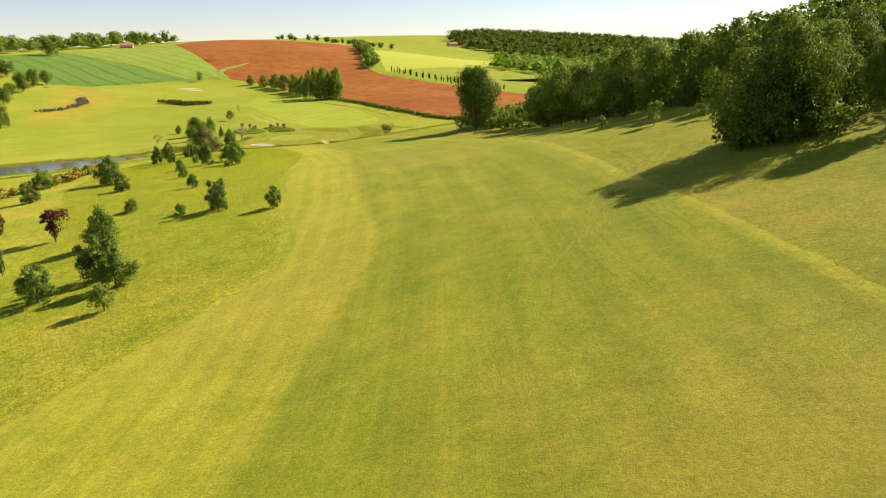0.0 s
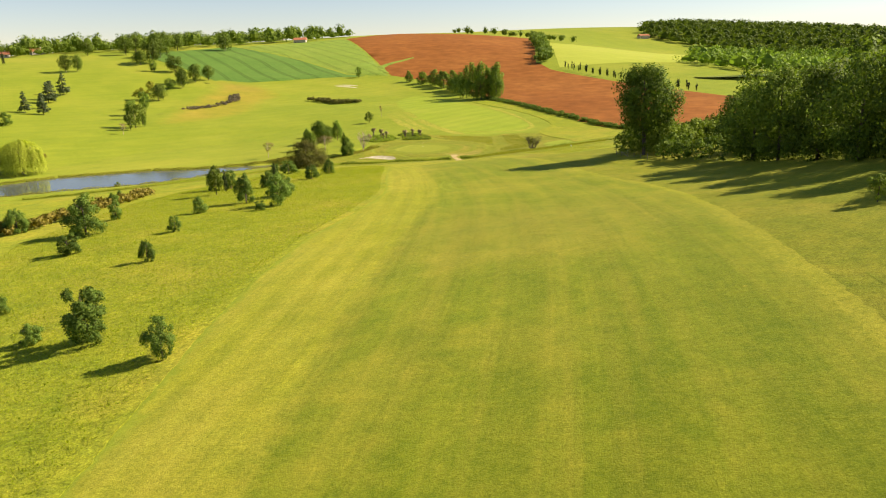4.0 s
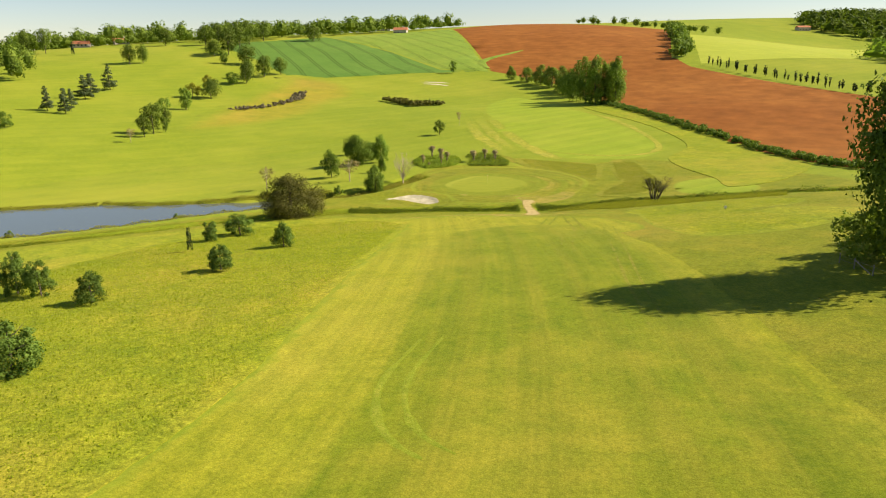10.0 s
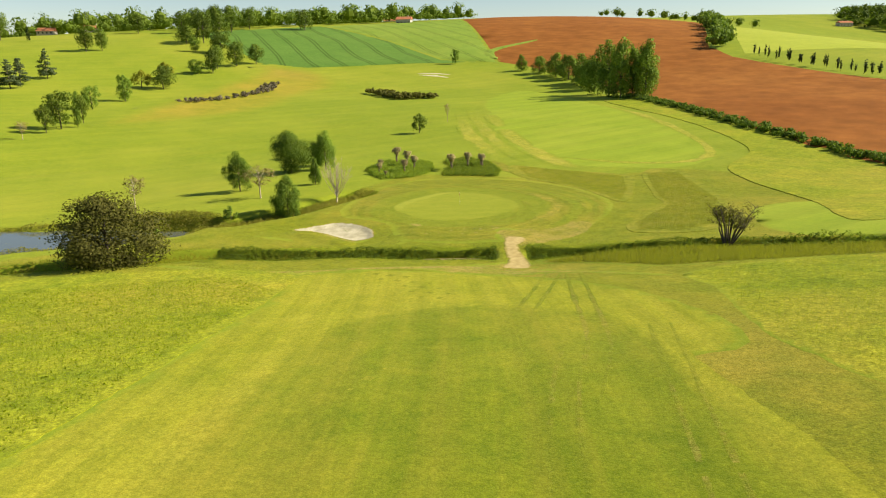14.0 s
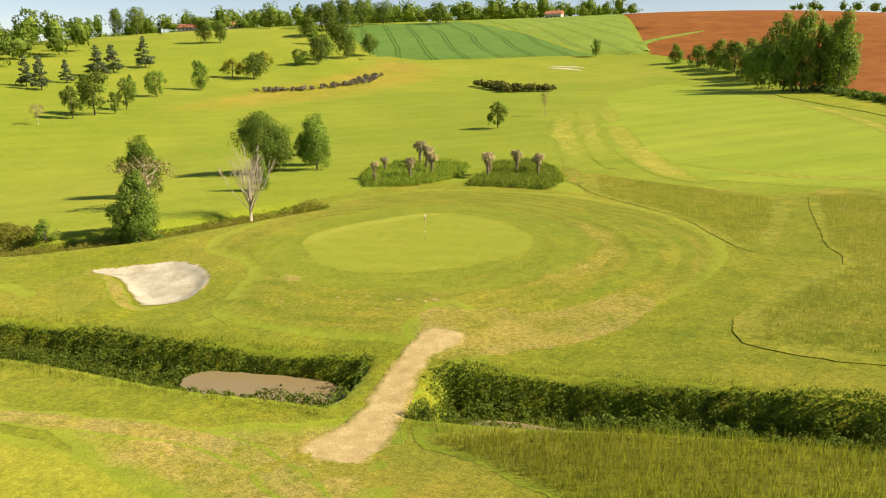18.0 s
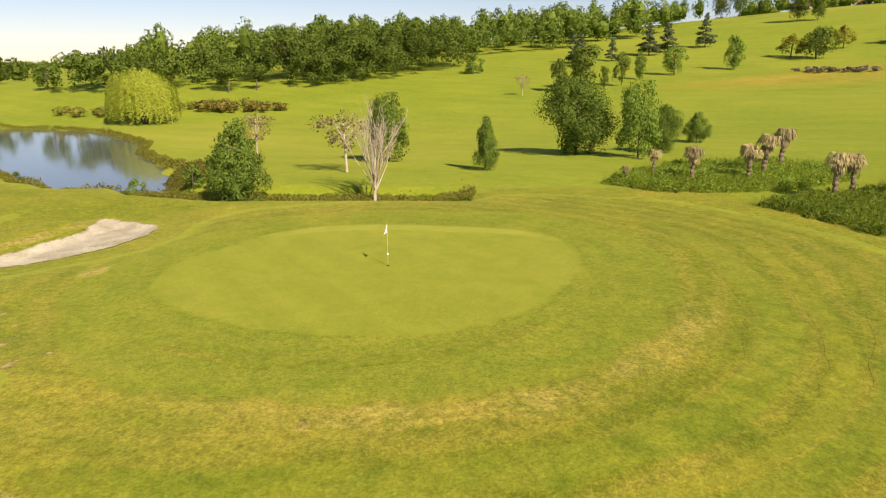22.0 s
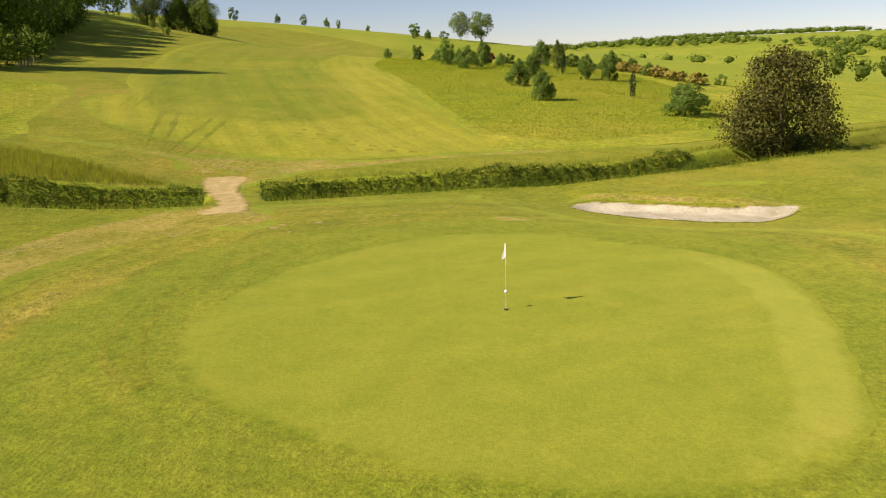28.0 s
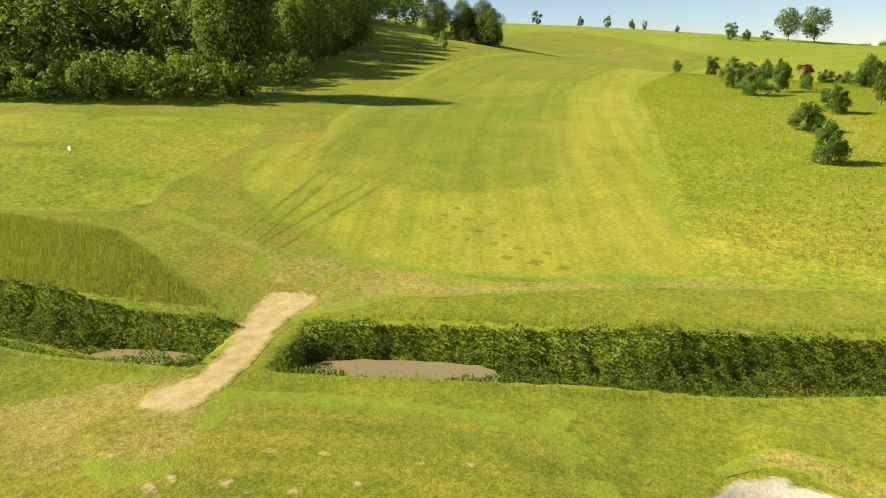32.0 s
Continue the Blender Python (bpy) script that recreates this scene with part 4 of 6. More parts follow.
beech.matrix_basis = Matrix.LocRotScale((-90.2, 273.2, height_at(-90.2, 273.2) - 0.1), Euler((0, 0, radians(62))), (13.0, 9.8, 10.4))
plant("reedside", "alder", (-89.8, 307.4, 7.2, 6), "bushy mid-green alder at the end of the reedy ditch", "tree")
plant("green", "ash_tree", (-110, 319, 7.2, 5.4), "leafy green tree on the mown meadow", "tree", "meadow trees")
plant("green", "hornbeam", (-99.8, 329, 5.4, 3.2), "slim conical green tree on mown grass", "tree", "meadow trees")
plant("maple", "maple_tree", (-115, 341, 9.0, 9.2), "broad dense round-crowned maple on mown grass", "tree", "meadow trees")
plant("green", "lime_tree", (-110, 347, 8.2, 5.6), "tall slender green tree beside the maple", "tree", "meadow trees")
plant("maple", "maple_tree", (-116, 351.6, 5.6, 5.2), "smaller round green tree beside the maple", "tree", "meadow trees")
plant("reedside", "round_bush", (-130.8, 361.4, 4.2, 4.2), "round olive-brown bush on mown grass", "bush", "meadow trees")
plant("fresh", "small_tree", (-117, 405, 5.8, 5.2), "small round tree alone on the fairway's edge", "tree", "meadow trees")
plant("sparse", "sapling", (-117.3, 425, 6.2, 2.4), "thin sparse-leaved sapling on mown grass", "sapling", "meadow trees")
plant("sparse", "cherry_tree", (-101.9, 315.2, 6.4, 6.6), "pale-trunked tree with sparse tan leaves", "tree", "pale sparse trees")
plant("sparse", "cherry_tree", (-119, 302.3, 6.2, 4.8), "pale-trunked tree with a thin bare crown", "tree", "pale sparse trees")
for s in [(-232, 186, 10, 9), (-238, 196, 9.5, 8.5), (-226, 172, 9, 8), (-244, 214, 8.5, 8)]:
    plant("far_green", "poplar_tree", s, "light green tree standing behind the mown meadow", "tree", "trees beyond the pond")
plant("maple", "walnut_tree", (-163, 210, 9.9, 10.5), "round green tree beside the pond's far bank", "tree")
CEDARS = [(-297, 377, 11.5, 7), (-286, 377.5, 12, 7.5), (-311, 409, 12.5, 10), (-317, 418, 12, 9.5), (-323, 435, 14, 9), (-300, 392, 9, 6)]
for s in CEDARS:
    plant("cedar", "cedar", s, "grey-green cedar with layered branches on the slope", "conifer", "cedars on the slope")
WEST = [("oak", -374, 497, 12, 9.5), ("oak", -371, 505, 11.5, 8.5), ("fresh", -222, 365, 11.5, 10.5), ("fresh", -219.5, 358, 8.5, 6), ("sparse", -216, 348, 5.8, 4.2), ("fresh", -226, 376, 9, 5),
        ("green", -221, 370, 6, 2.6), ("green", -240, 385, 8, 4.4), ("green", -249, 398, 8.6, 7), ("green", -256, 419, 10, 7.6), ("golden", -279, 448, 7.6, 10), ("oak", -270, 452, 10, 12)]
WEST_UPPER = [("golden", -288, 471, 8, 7.8), ("green", -287, 490, 7, 10), ("oak", -283, 497, 12, 9), ("oak", -290, 508, 11.5, 8), ("oak", -318, 542, 12, 13), ("oak", -287, 519, 12.5, 11), ("oak", -283.8, 531, 10, 9),
              ("green", -332, 536, 8, 7.7), ("bronze", -354, 552, 10.7, 13), ("bush", -272, 339, 6.2, 7.8), ("green", -192, 590, 8, 5)]
for kind, *s in WEST + WEST_UPPER:
    word = {"golden": "golden-yellow leafy", "sparse": "thin sparse-leaved", "oak": "dark round-crowned", "fresh": "light green", "bronze": "bronze-leaved", "bush": "low bushy", "green": "mid-green"}[kind]
    plant({"green": "far_green", "bronze": "oak"}.get(kind, kind), "golden_tree" if kind == "golden" else "slope_tree", s, word + " tree on the mown western slope", "tree", "trees on the western slope")
RIDGE = [(-472, 500, 16, 12), (-464, 508, 16, 12.5), (-350, 562, 19, 15), (-363, 590, 19, 17), (-372, 612, 17, 15), (-380, 640, 15, 14), (-342, 655, 14, 16), (-395, 590, 14, 13), (-420, 575, 13, 12), (-402, 612, 15, 14), (-33.5, -132, 17, 13.5), (-46, -145, 19, 17)]
for s in RIDGE:
    plant("oak", "ridge_oak", s, "large dark oak standing on the ridge", "tree", "ridge oaks")
POPLARS = [(-70, 503, 21, 13), (-73, 512, 20, 12), (-85, 506, 21, 12), (-79, 501, 23, 12), (-91, 513, 19, 11), (-76, 508, 20, 11), (-98, 530, 14, 14), (-103, 541, 12, 12), (-108.6, 550, 13, 15), (-118, 562, 12, 14), (-127, 570, 11, 13), (-138, 577, 9, 10), (-149.5, 582, 8, 7)]
for s in POPLARS:
    plant("poplar", "poplar", s, "leafy poplar in the clump below the ploughed field", "tree", "poplar clump")


# weeping willow: hanging curtains of yellow-green leaf
def make_willow(x, y, h, w):
    rng = np.random.default_rng(7)
    root = tagged(new("willow"), "weeping willow with yellow-green hanging curtains of leaf", "willow")
    root.location = (x, y, height_at(x, y))
    n = 900
    a, r = rng.uniform(0, 6.283, n), np.sqrt(rng.uniform(0.02, 1, n))
    pts, out = [], []
    for k in range(n):
        sheaf = 0.5 + 0.5 * math.sin(a[k] * 7 + 2.5 * math.sin(a[k] * 3) + r[k] * 4)
        top = h * (0.56 + 0.40 * math.sqrt(1 - min(0.98, r[k]) ** 2) + 0.07 * sheaf) * rng.uniform(0.88, 1.02)
        foot = h * rng.uniform(0.03, 0.35) if r[k] > 0.6 else h * rng.uniform(0.4, 0.7)
        m = 22
        z = np.linspace(foot, top, m)
        d = r[k] * w / 2 * (0.88 + 0.16 * sheaf + 0.10 * (1 - (z - foot) / (top - foot)))
        pts.append(np.stack([np.cos(a[k]) * d, np.sin(a[k]) * d, z], 1) + rng.normal(0, 0.14, (m, 3)))
        out.append(np.tile([math.cos(a[k] + 0.9 * (sheaf - 0.5)), math.sin(a[k] + 0.9 * (sheaf - 0.5)), 0.55], (m, 1)))
    at, face = np.vstack(pts), np.vstack(out)
    part("crown", card_mesh("crown", cards(rng, at, face, np.full(len(at), 0.14), 0.35, 2.2), LEAF_WILLOW, lean=face + rng.normal(0, 0.25, face.shape)), root)
    v, f = [], []
    tube(v, f, [(0, 0, -0.3), (0.1, 0, h * 0.3), (0, 0.2, h * 0.7)], [0.6, 0.45, 0.2], 9)
    for k in range(6):
        b = k * 1.05
        tube(v, f, [(0, 0, h * 0.3), (math.cos(b) * w * 0.15, math.sin(b) * w * 0.15, h * 0.6), (math.cos(b) * w * 0.3, math.sin(b) * w * 0.3, h * 0.8)], [0.25, 0.16, 0.06], 6)
    part("trunk", mesh_of("trunk", v, f, [BARK], True), root)


make_willow(-189, 262, 11.6, 14.5)


def make_dead_tree(x, y, h, w):
    """A bare, many-stemmed pale tree."""
    rng = np.random.default_rng(19)
    root = tagged(new("dead_tree"), "bare pale many-stemmed dead tree beside the ditch", "tree")
    root.location = (x, y, height_at(x, y))
    v, f = [], []
    tube(v, f, [(0, 0, -0.4), (0, 0, 0.5), (0.05, 0, 2.2), (0.0, 0.1, h * 0.5)], [0.22, 0.17, 0.13, 0.05], 9)
    part("trunk", mesh_of("trunk", v, f, [PALE_BARK], True), root)
    for k in range(22):
        v, f = [], []
        a, lean = k * 2.4 + rng.uniform(-0.7, 0.7), rng.uniform(0.08, 1.0) ** 1.2 * w / 2
        tip = h * rng.uniform(0.6, 1.0) * (1.04 - 0.5 * lean / w)
        base = Vector((0.02, 0.03, rng.uniform(1.2, h * 0.42)))
        end = Vector((math.cos(a) * lean, math.sin(a) * lean, tip))
        mid = base.lerp(end, 0.45) + Vector((math.cos(a) * 0.25 + rng.normal(0, 0.2), math.sin(a) * 0.25 + rng.normal(0, 0.2), rng.normal(-0.2, 0.3)))
        tube(v, f, [base, mid, mid.lerp(end, 0.55) + Vector((rng.normal(0, 0.12), rng.normal(0, 0.12), 0)), end], [0.06, 0.038, 0.022, 0.007], 5)
        for q in range(9):
            p = mid.lerp(end, rng.uniform(0.0, 0.9))
            b = a + rng.normal(0, 1.0)
            d = Vector((math.cos(b) * 0.6, math.sin(b) * 0.6, rng.uniform(0.5, 1.4))) * h * rng.uniform(0.06, 0.16)
            bent = p + d * 0.55 + Vector((rng.normal(0, 0.1), rng.normal(0, 0.1), -0.05))
            tube(v, f, [p, bent, p + d], [0.018, 0.011, 0.004], 4)
            for g in range(2):
                c = Vector((rng.normal(0, 0.5), rng.normal(0, 0.5), rng.uniform(0.3, 1.0))) * h * 0.05
                tube(v, f, [bent, bent + c], [0.009, 0.004], 3)
        part("branch", mesh_of("branch", v, f, [PALE_BARK], True), root)


make_dead_tree(-88, 319, 9.6, 6.6)


def make_hawthorn(x, y, h, w):
    """A crooked half-bare tree: several stems, with loose brown leaf towards the ends of the boughs."""
    rng = np.random.default_rng(23)
    root = tagged(new("hawthorn"), "twiggy brown half-bare hawthorn above the ditch", "tree")
    root.location = (x, y, height_at(x, y))
    leaf, face = [], []
    for k in range(13):
        v, f = [], []
        a = k * 2.4 + rng.uniform(-0.5, 0.5)
        reach = w / 2 * rng.uniform(0.35, 1.0)
        tip = Vector((math.cos(a) * reach, math.sin(a) * reach, h * rng.uniform(0.5, 0.8)))
        foot = Vector((math.cos(a) * 0.25, math.sin(a) * 0.25, -0.3))
        mid = foot.lerp(tip, 0.5) + Vector((rng.normal(0, 0.3), rng.normal(0, 0.3), 0.3))
        tube(v, f, [foot, mid, tip], [0.13, 0.08, 0.03], 6)
        for q in range(8):
            p = mid.lerp(tip, rng.uniform(0.1, 1.0))
            d = Vector((rng.normal(0, 0.6), rng.normal(0, 0.6), rng.uniform(0.2, 1.0))) * h * rng.uniform(0.08, 0.2)
            tube(v, f, [p, p + d * 0.6 + Vector((0.05, 0.05, 0)), p + d], [0.03, 0.018, 0.006], 4)
            for g in range(26):
                at = p + d * rng.uniform(0.3, 1.1) + Vector(rng.normal(0, 0.2, 3).tolist())
                leaf.append(tuple(at))
                face.append(tuple((at - Vector((0, 0, h * 0.35))).normalized()))
        part("bough", mesh_of("bough", v, f, [BARK], True), root)
    at, out = np.array(leaf), np.array(face)
    part("crown", card_mesh("crown", cards(rng, at, out, np.full(len(at), 0.10), 0.5), LEAF_BROWN, lean=out + rng.normal(0, 0.3, out.shape)), root, "loose bronze-brown leaves")


make_hawthorn(-22.6, 307, 6.4, 6.6)


def palm_parts():
    rng = np.random.default_rng(5)
    v, f = [], []
    z = 0.0
    line, rad = [(0, 0, -0.1)], [0.07]
    for k in range(14):
        z += 0.055
        line.append((0.01 * math.sin(k), 0.01 * math.cos(k), z))
        rad.append(0.05 + (0.016 if k % 2 else -0.004))
    tube(v, f, line, rad, 9)
    trunk = mesh_of("trunk", v, f, [PALM_BARK])

    def fan(count, rise, spread_e, stalk, leaf, drop, seed):
        r = np.random.default_rng(seed)
        fv, ff = [], []
        for k in range(count):
            a = k * 2.39996 + r.uniform(-0.4, 0.4)
            e = rise + r.uniform(-spread_e, spread_e)
            s = stalk * r.uniform(0.7, 1.25)
            out = Vector((math.cos(a), math.sin(a), 0))
            side = Vector((-math.sin(a), math.cos(a), 0))
            p = Vector((0, 0, 0.76 + 0.06 * (k % 3) / 2))
            hub = p + out * s * math.cos(e) + Vector((0, 0, s * math.sin(e)))
            tube(fv, ff, [p, hub], [0.011, 0.008], 4)
            for q in range(8):
                b = (q - 3.5) * 0.34
                d = out * math.cos(b) + side * math.sin(b)
                g = leaf * r.uniform(0.7, 1.2)
                t1 = hub + d * g * 0.45 + Vector((0, 0, g * 0.35 * math.sin(e)))
                t2 = hub + d * g * 0.7 - Vector((0, 0, drop * r.uniform(0.5, 1.3)))
                n0 = len(fv)
                wv = (side * math.cos(b) - out * math.sin(b)) * 0.016
                fv += [tuple(hub), tuple(t1 + wv), tuple(t2), tuple(t1 - wv)]
                ff.append((n0, n0 + 1, n0 + 2, n0 + 3))
        return mesh_of("fronds", fv, ff, [FROND])

    return trunk, fan(24, 0.45, 0.75, 0.12, 0.26, 0.10, 3), fan(16, -0.8, 0.35, 0.07, 0.15, 0.20, 4)


PALM = palm_parts()
PALMS = [(-90.6, 340.2, 1.5), (-94.2, 343.7, 2.4), (-89, 345.3, 3.1), (-96.2, 348, 2.4), (-89.4, 350.3, 3.3), (-92.9, 353.2, 3.8), (-97.5, 357, 4.0), (-81.9, 353.4, 3.6), (-82.9, 355.4, 3.3), (-80.2, 358, 3.5), (-78, 360, 3.0), (-76.8, 358.2, 3.1)]
for k, (x, y, h) in enumerate(PALMS):
    root = tagged(new("palm"), "short palm with a dry tan crown, killed back by frost", "palm", "frosted palms")
    root.matrix_basis = Matrix.LocRotScale((x, y, height_at(x, y)), Euler((0.05 * math.sin(k), 0.05, k * 1.3)), (h * 1.02,) * 3)
    part("trunk", PALM[0], root)
    part("fronds", PALM[1], root, "dry tan fronds")
    part("dead_skirt", PALM[2], root, "hanging dead fronds")


# ---- woods: the front trees one by one, the mass behind as one ----
def spread(ring, gap, seed):
    """Places about that far apart inside an outline."""
    rng = np.random.default_rng(seed)
    xs, ys = [p[0] for p in ring], [p[1] for p in ring]
    gx, gy = np.meshgrid(np.arange(min(xs), max(xs), gap), np.arange(min(ys), max(ys), gap))
    gx, gy = gx.ravel() + rng.uniform(-0.4, 0.4, gx.size) * gap, gy.ravel() + rng.uniform(-0.4, 0.4, gx.size) * gap
    keep = within(ring, gx, gy) < 0
    return gx[keep], gy[keep]


def make_wood(name, spots, tall, wide, sprigs, material, label, category="wood", seed=3, size=0.09, uneven=0.25, heart=False):
    """Many crowns as one mass: leafy sprigs over a lumpy heart of leaf."""
    rng = np.random.default_rng(seed)
    x, y = np.asarray(spots[0], float), np.asarray(spots[1], float)
    n = len(x)
    h = tall * rng.uniform(1 - uneven, 1 + uneven, n)
    w = wide * rng.uniform(0.75, 1.3, n)
    z = surface(x, y)
    k = np.repeat(np.arange(n), sprigs)
    lumps = rng.normal(0, 1, (n, 16, 3)) + (0, 0, 0.35)
    lumps /= np.linalg.norm(lumps, axis=2)[:, :, None]
    d = rng.normal(0, 1, (len(k), 3))
    d[:, 2] = d[:, 2] + 0.35
    d /= np.linalg.norm(d, axis=1)[:, None]
    c = lumps[k, rng.integers(0, 16, len(k))]
    p = c * 0.72 + d * (0.30 * rng.uniform(0.7, 1.12, len(k)))[:, None]
    at = np.stack([x[k] + p[:, 0] * w[k] / 2, y[k] + p[:, 1] * w[k] / 2, z[k] + h[k] * (0.5 + 0.47 * p[:, 2])], 1)
    co = cards(rng, at, d, np.minimum(w[k], h[k] * 1.3) * size, 0.4)
    rows, cols = 4, 7
    v = np.array([(math.cos(6.283 * j / cols) * math.sin(math.pi * (i + 0.5) / rows), math.sin(6.283 * j / cols) * math.sin(math.pi * (i + 0.5) / rows), -math.cos(math.pi * (i + 0.5) / rows)) for i in range(rows) for j in range(cols)])
    q = np.array([(i * cols + j, i * cols + (j + 1) % cols, (i + 1) * cols + (j + 1) % cols, (i + 1) * cols + j) for i in range(rows - 1) for j in range(cols)])
    ball = v[None] * rng.uniform(0.78, 0.98, (n, len(v), 1)) * np.stack([w * 0.27, w * 0.27, h * 0.33], 1)[:, None] + np.stack([x, y, z + h * 0.48], 1)[:, None]
    mid = ball[:, q].reshape(-1, 4, 3).mean(1) - np.repeat(np.stack([x, y, z + h * 0.48], 1), len(q), axis=0)
    lean = d * 0.8 + c * 0.4 + rng.normal(0, 0.25, d.shape)
    if heart or sprigs < 200:
        co = np.vstack([co, ball[:, q].reshape(-1, 3)])
        lean = np.vstack([lean, mid / (np.linalg.norm(mid, axis=1)[:, None] + 1e-9) - (0, 0, 0.4)])
    return tagged(new(name, card_mesh(name, co, material, lean=lean)), label, category, kind="stuff")


plant("broad", "woodland_tree", (12.4, 238, 20, 15.5), "tall light green tree at the corner of the wood", "tree", "wood edge trees")
EAST_FRONT = [(31, 224, 12, 9), (31, 206, 14, 9), (34, 199, 15, 9), (38, 190, 15, 9), (41, 180, 15, 9), (44, 170, 15, 9), (48, 161, 15, 9), (53, 153, 15, 9),
              (59, 146, 15, 9), (66, 140, 15, 10)]
CLUMP = [(39.5, 93, 12.0, 10.5), (44.5, 90.5, 14.5, 11.5), (50.5, 95, 13, 10), (57, 101, 14, 11)]
for s in CLUMP:
    plant("clump", "woodland_tree", s, "dense dark tree in the clump at the edge of the wood", "tree", "wood edge trees")
plant("broad", "woodland_tree", (53, 84.5, 10.5, 7), "open-crowned tree beside the dark clump", "tree", "wood edge trees")
for s in EAST_FRONT:
    plant("wood", "woodland_tree", (s[0], s[1], s[2], s[3] * 1.35), "tall dark broad-leaved tree at the edge of the wood", "tree", "wood edge trees")
EAST = [(37, 250), (38, 226), (40, 208), (45, 188), (53, 163), (62, 150), (72, 143), (76, 112), (66, 98), (82, 70), (150, 50), (170, 200), (130, 300), (50, 282), (30, 257)]
sx, sy = spread(EAST, 7.0, 5)
deep = within(EAST, sx, sy) < -16
make_wood("wood_canopy", (sx[deep], sy[deep]), 16, 10, 150, LEAF_OAK, "dense dark canopy of a broad-leaved wood", size=0.075)
make_wood("wood_canopy", (sx[~deep], sy[~deep]), 15, 10, 430, LEAF_OAK, "leafy front of a broad-leaved wood", seed=13, size=0.045, uneven=0.3)
fx, fy = spread([(34, 272), (20, 263.5), (12.5, 255), (6.8, 246.5), (8, 240), (18, 233), (40, 258)], 2.5, 8)
make_wood("underwood", (fx, fy), 5.2, 4.2, 420, LEAF_LIGHT, "pale green shrubs along the foot of the wood", "shrubs", 4, 0.05, 0.4)
fx, fy = spread([(14, 230), (19, 211), (32, 201), (41, 176), (51, 150), (68, 136), (72, 142), (56, 158), (46, 182), (36, 207), (24, 218), (18, 236)], 3.0, 9)
make_wood("underwood", (fx, fy), 4.6, 4.0, 220, LEAF_MID, "shady undergrowth along the foot of the wood", "shrubs", 6, 0.06)
fx, fy = spread([(35, 92), (39, 88), (50, 85), (54, 95), (48, 101), (39, 98)], 2.6, 10)
make_wood("underwood", (fx, fy), 4.5, 4.0, 220, LEAF_OAK, "thick undergrowth below the clump of trees", "shrubs", 12, 0.06)
for s in [(38.5, 128.4, 4.4, 3.6), (31.7, 139.7, 2.8, 2.6), (44.6, 122.2, 2.8, 2.7)]:
    plant("fresh", "sapling", s, "light green self-sown sapling before the wood", "sapling", "saplings before the wood")
OAKWOOD = [(-241, 286), (-251, 303), (-262, 316), (-274, 328), (-288, 338), (-332, 325), (-302, 285), (-266, 272)]
make_wood("oak_grove", spread(OAKWOOD, 8, 21), 13.5, 12, 1500, LEAF_OAK, "dense dark oak grove on the western slope", "grove", 22, 0.027, 0.35)
make_wood("clipped_row", (np.linspace(-342, -356, 9), np.linspace(338, 392, 9)), 11, 9, 900, LEAF_MID, "row of dense rounded garden trees along the slope", "trees", 23, 0.038, 0.12)
make_wood("garden_trees", spread([(-330, 200), (-320, 256), (-340, 300), (-352, 350), (-372, 420), (-395, 445), (-470, 420), (-480, 260), (-400, 180)], 15, 24), 15, 13, 420, LEAF_OAK, "mixed green garden trees round the houses", "trees", 25, 0.045, 0.4, True)
make_wood("slope_trees", spread([(-395, 448), (-430, 470), (-480, 500), (-520, 440), (-470, 425)], 14, 26), 11, 10, 260, LEAF_MID, "mixed trees on the crest", "trees", 27, 0.055, 0.4, True)
RIDGEWOOD = [(-385, 650), (-350, 700), (-300, 838), (-300, 900), (-420, 940), (-620, 760), (-620, 560), (-500, 545), (-470, 560), (-440, 600)]
fx, fy = spread(RIDGEWOOD, 15, 31)
keep = np.sin(fx * 0.045 + 1) * np.sin(fy * 0.04) + 0.6 * np.sin(fx * 0.11) > -0.45
make_wood("ridge_wood", (fx[keep], fy[keep]), 12, 17, 140, LEAF_OAK, "dark wood along the crest behind the wheat", "wood", 32, 0.05, 0.5)
make_wood("crest_hedge", spread([(-230, 1010), (-60, 1010), (-60, 1030), (-230, 1030)], 13, 33), 9, 12, 60, LEAF_OAK, "hedge of trees on the horizon behind the ploughed field", "hedge", 34, 0.07)
make_wood("field_hedge", spread([(-100, 890), (-62, 655), (-52, 655), (-88, 890)], 7, 35), 11, 9, 90, LEAF_MID, "tall hedge between the ploughed field and the hay field", "hedge", 36, 0.09)
make_wood("valley_wood", spread([(52, 690), (120, 640), (330, 800), (420, 1300), (120, 1240), (60, 760)], 17, 37), 13, 27, 70, LEAF_MID, "wood filling the distant valley", "wood", 38, 0.06, 0.45)
make_wood("far_wood", spread([(140, 1260), (500, 1250), (700, 1700), (160, 1750), (20, 1550), (30, 1340)], 20, 39), 15, 38, 52, LEAF_OAK, "wooded hill on the horizon", "wood", 40, 0.07, 0.4)
n = 34
make_wood("cypress_row", (np.linspace(-40, 47, n) + np.sin(np.arange(n) * 3.3), np.linspace(637, 528, n)), 6, 1.8, 50, LEAF_CYPRESS, "row of small dark cypresses along the field's edge", "cypresses", 42, 0.2)
fx, fy = spread([(-74, 507), (-34, 447), (-10, 411), (14, 366), (27, 341), (23, 338), (10, 364), (-13, 408), (-37, 443), (-77, 503)], 1.8, 43)
make_wood("field_hedge", (fx, fy), 1.8, 2.6, 60, LEAF_MID, "low overgrown hedge below the ploughed field", "hedge", 44, 0.13)
fx, fy = spread([(-192, 494), (-178, 484), (-166, 476), (-151, 486), (-153, 490), (-168, 484), (-180, 492)], 2.2, 45)
make_wood("shrub_bed", (fx, fy), 2.6, 3.4, 70, LEAF_BROWN, "long bed of brown and green shrubs on the fairway", "shrubs", 46, 0.12)
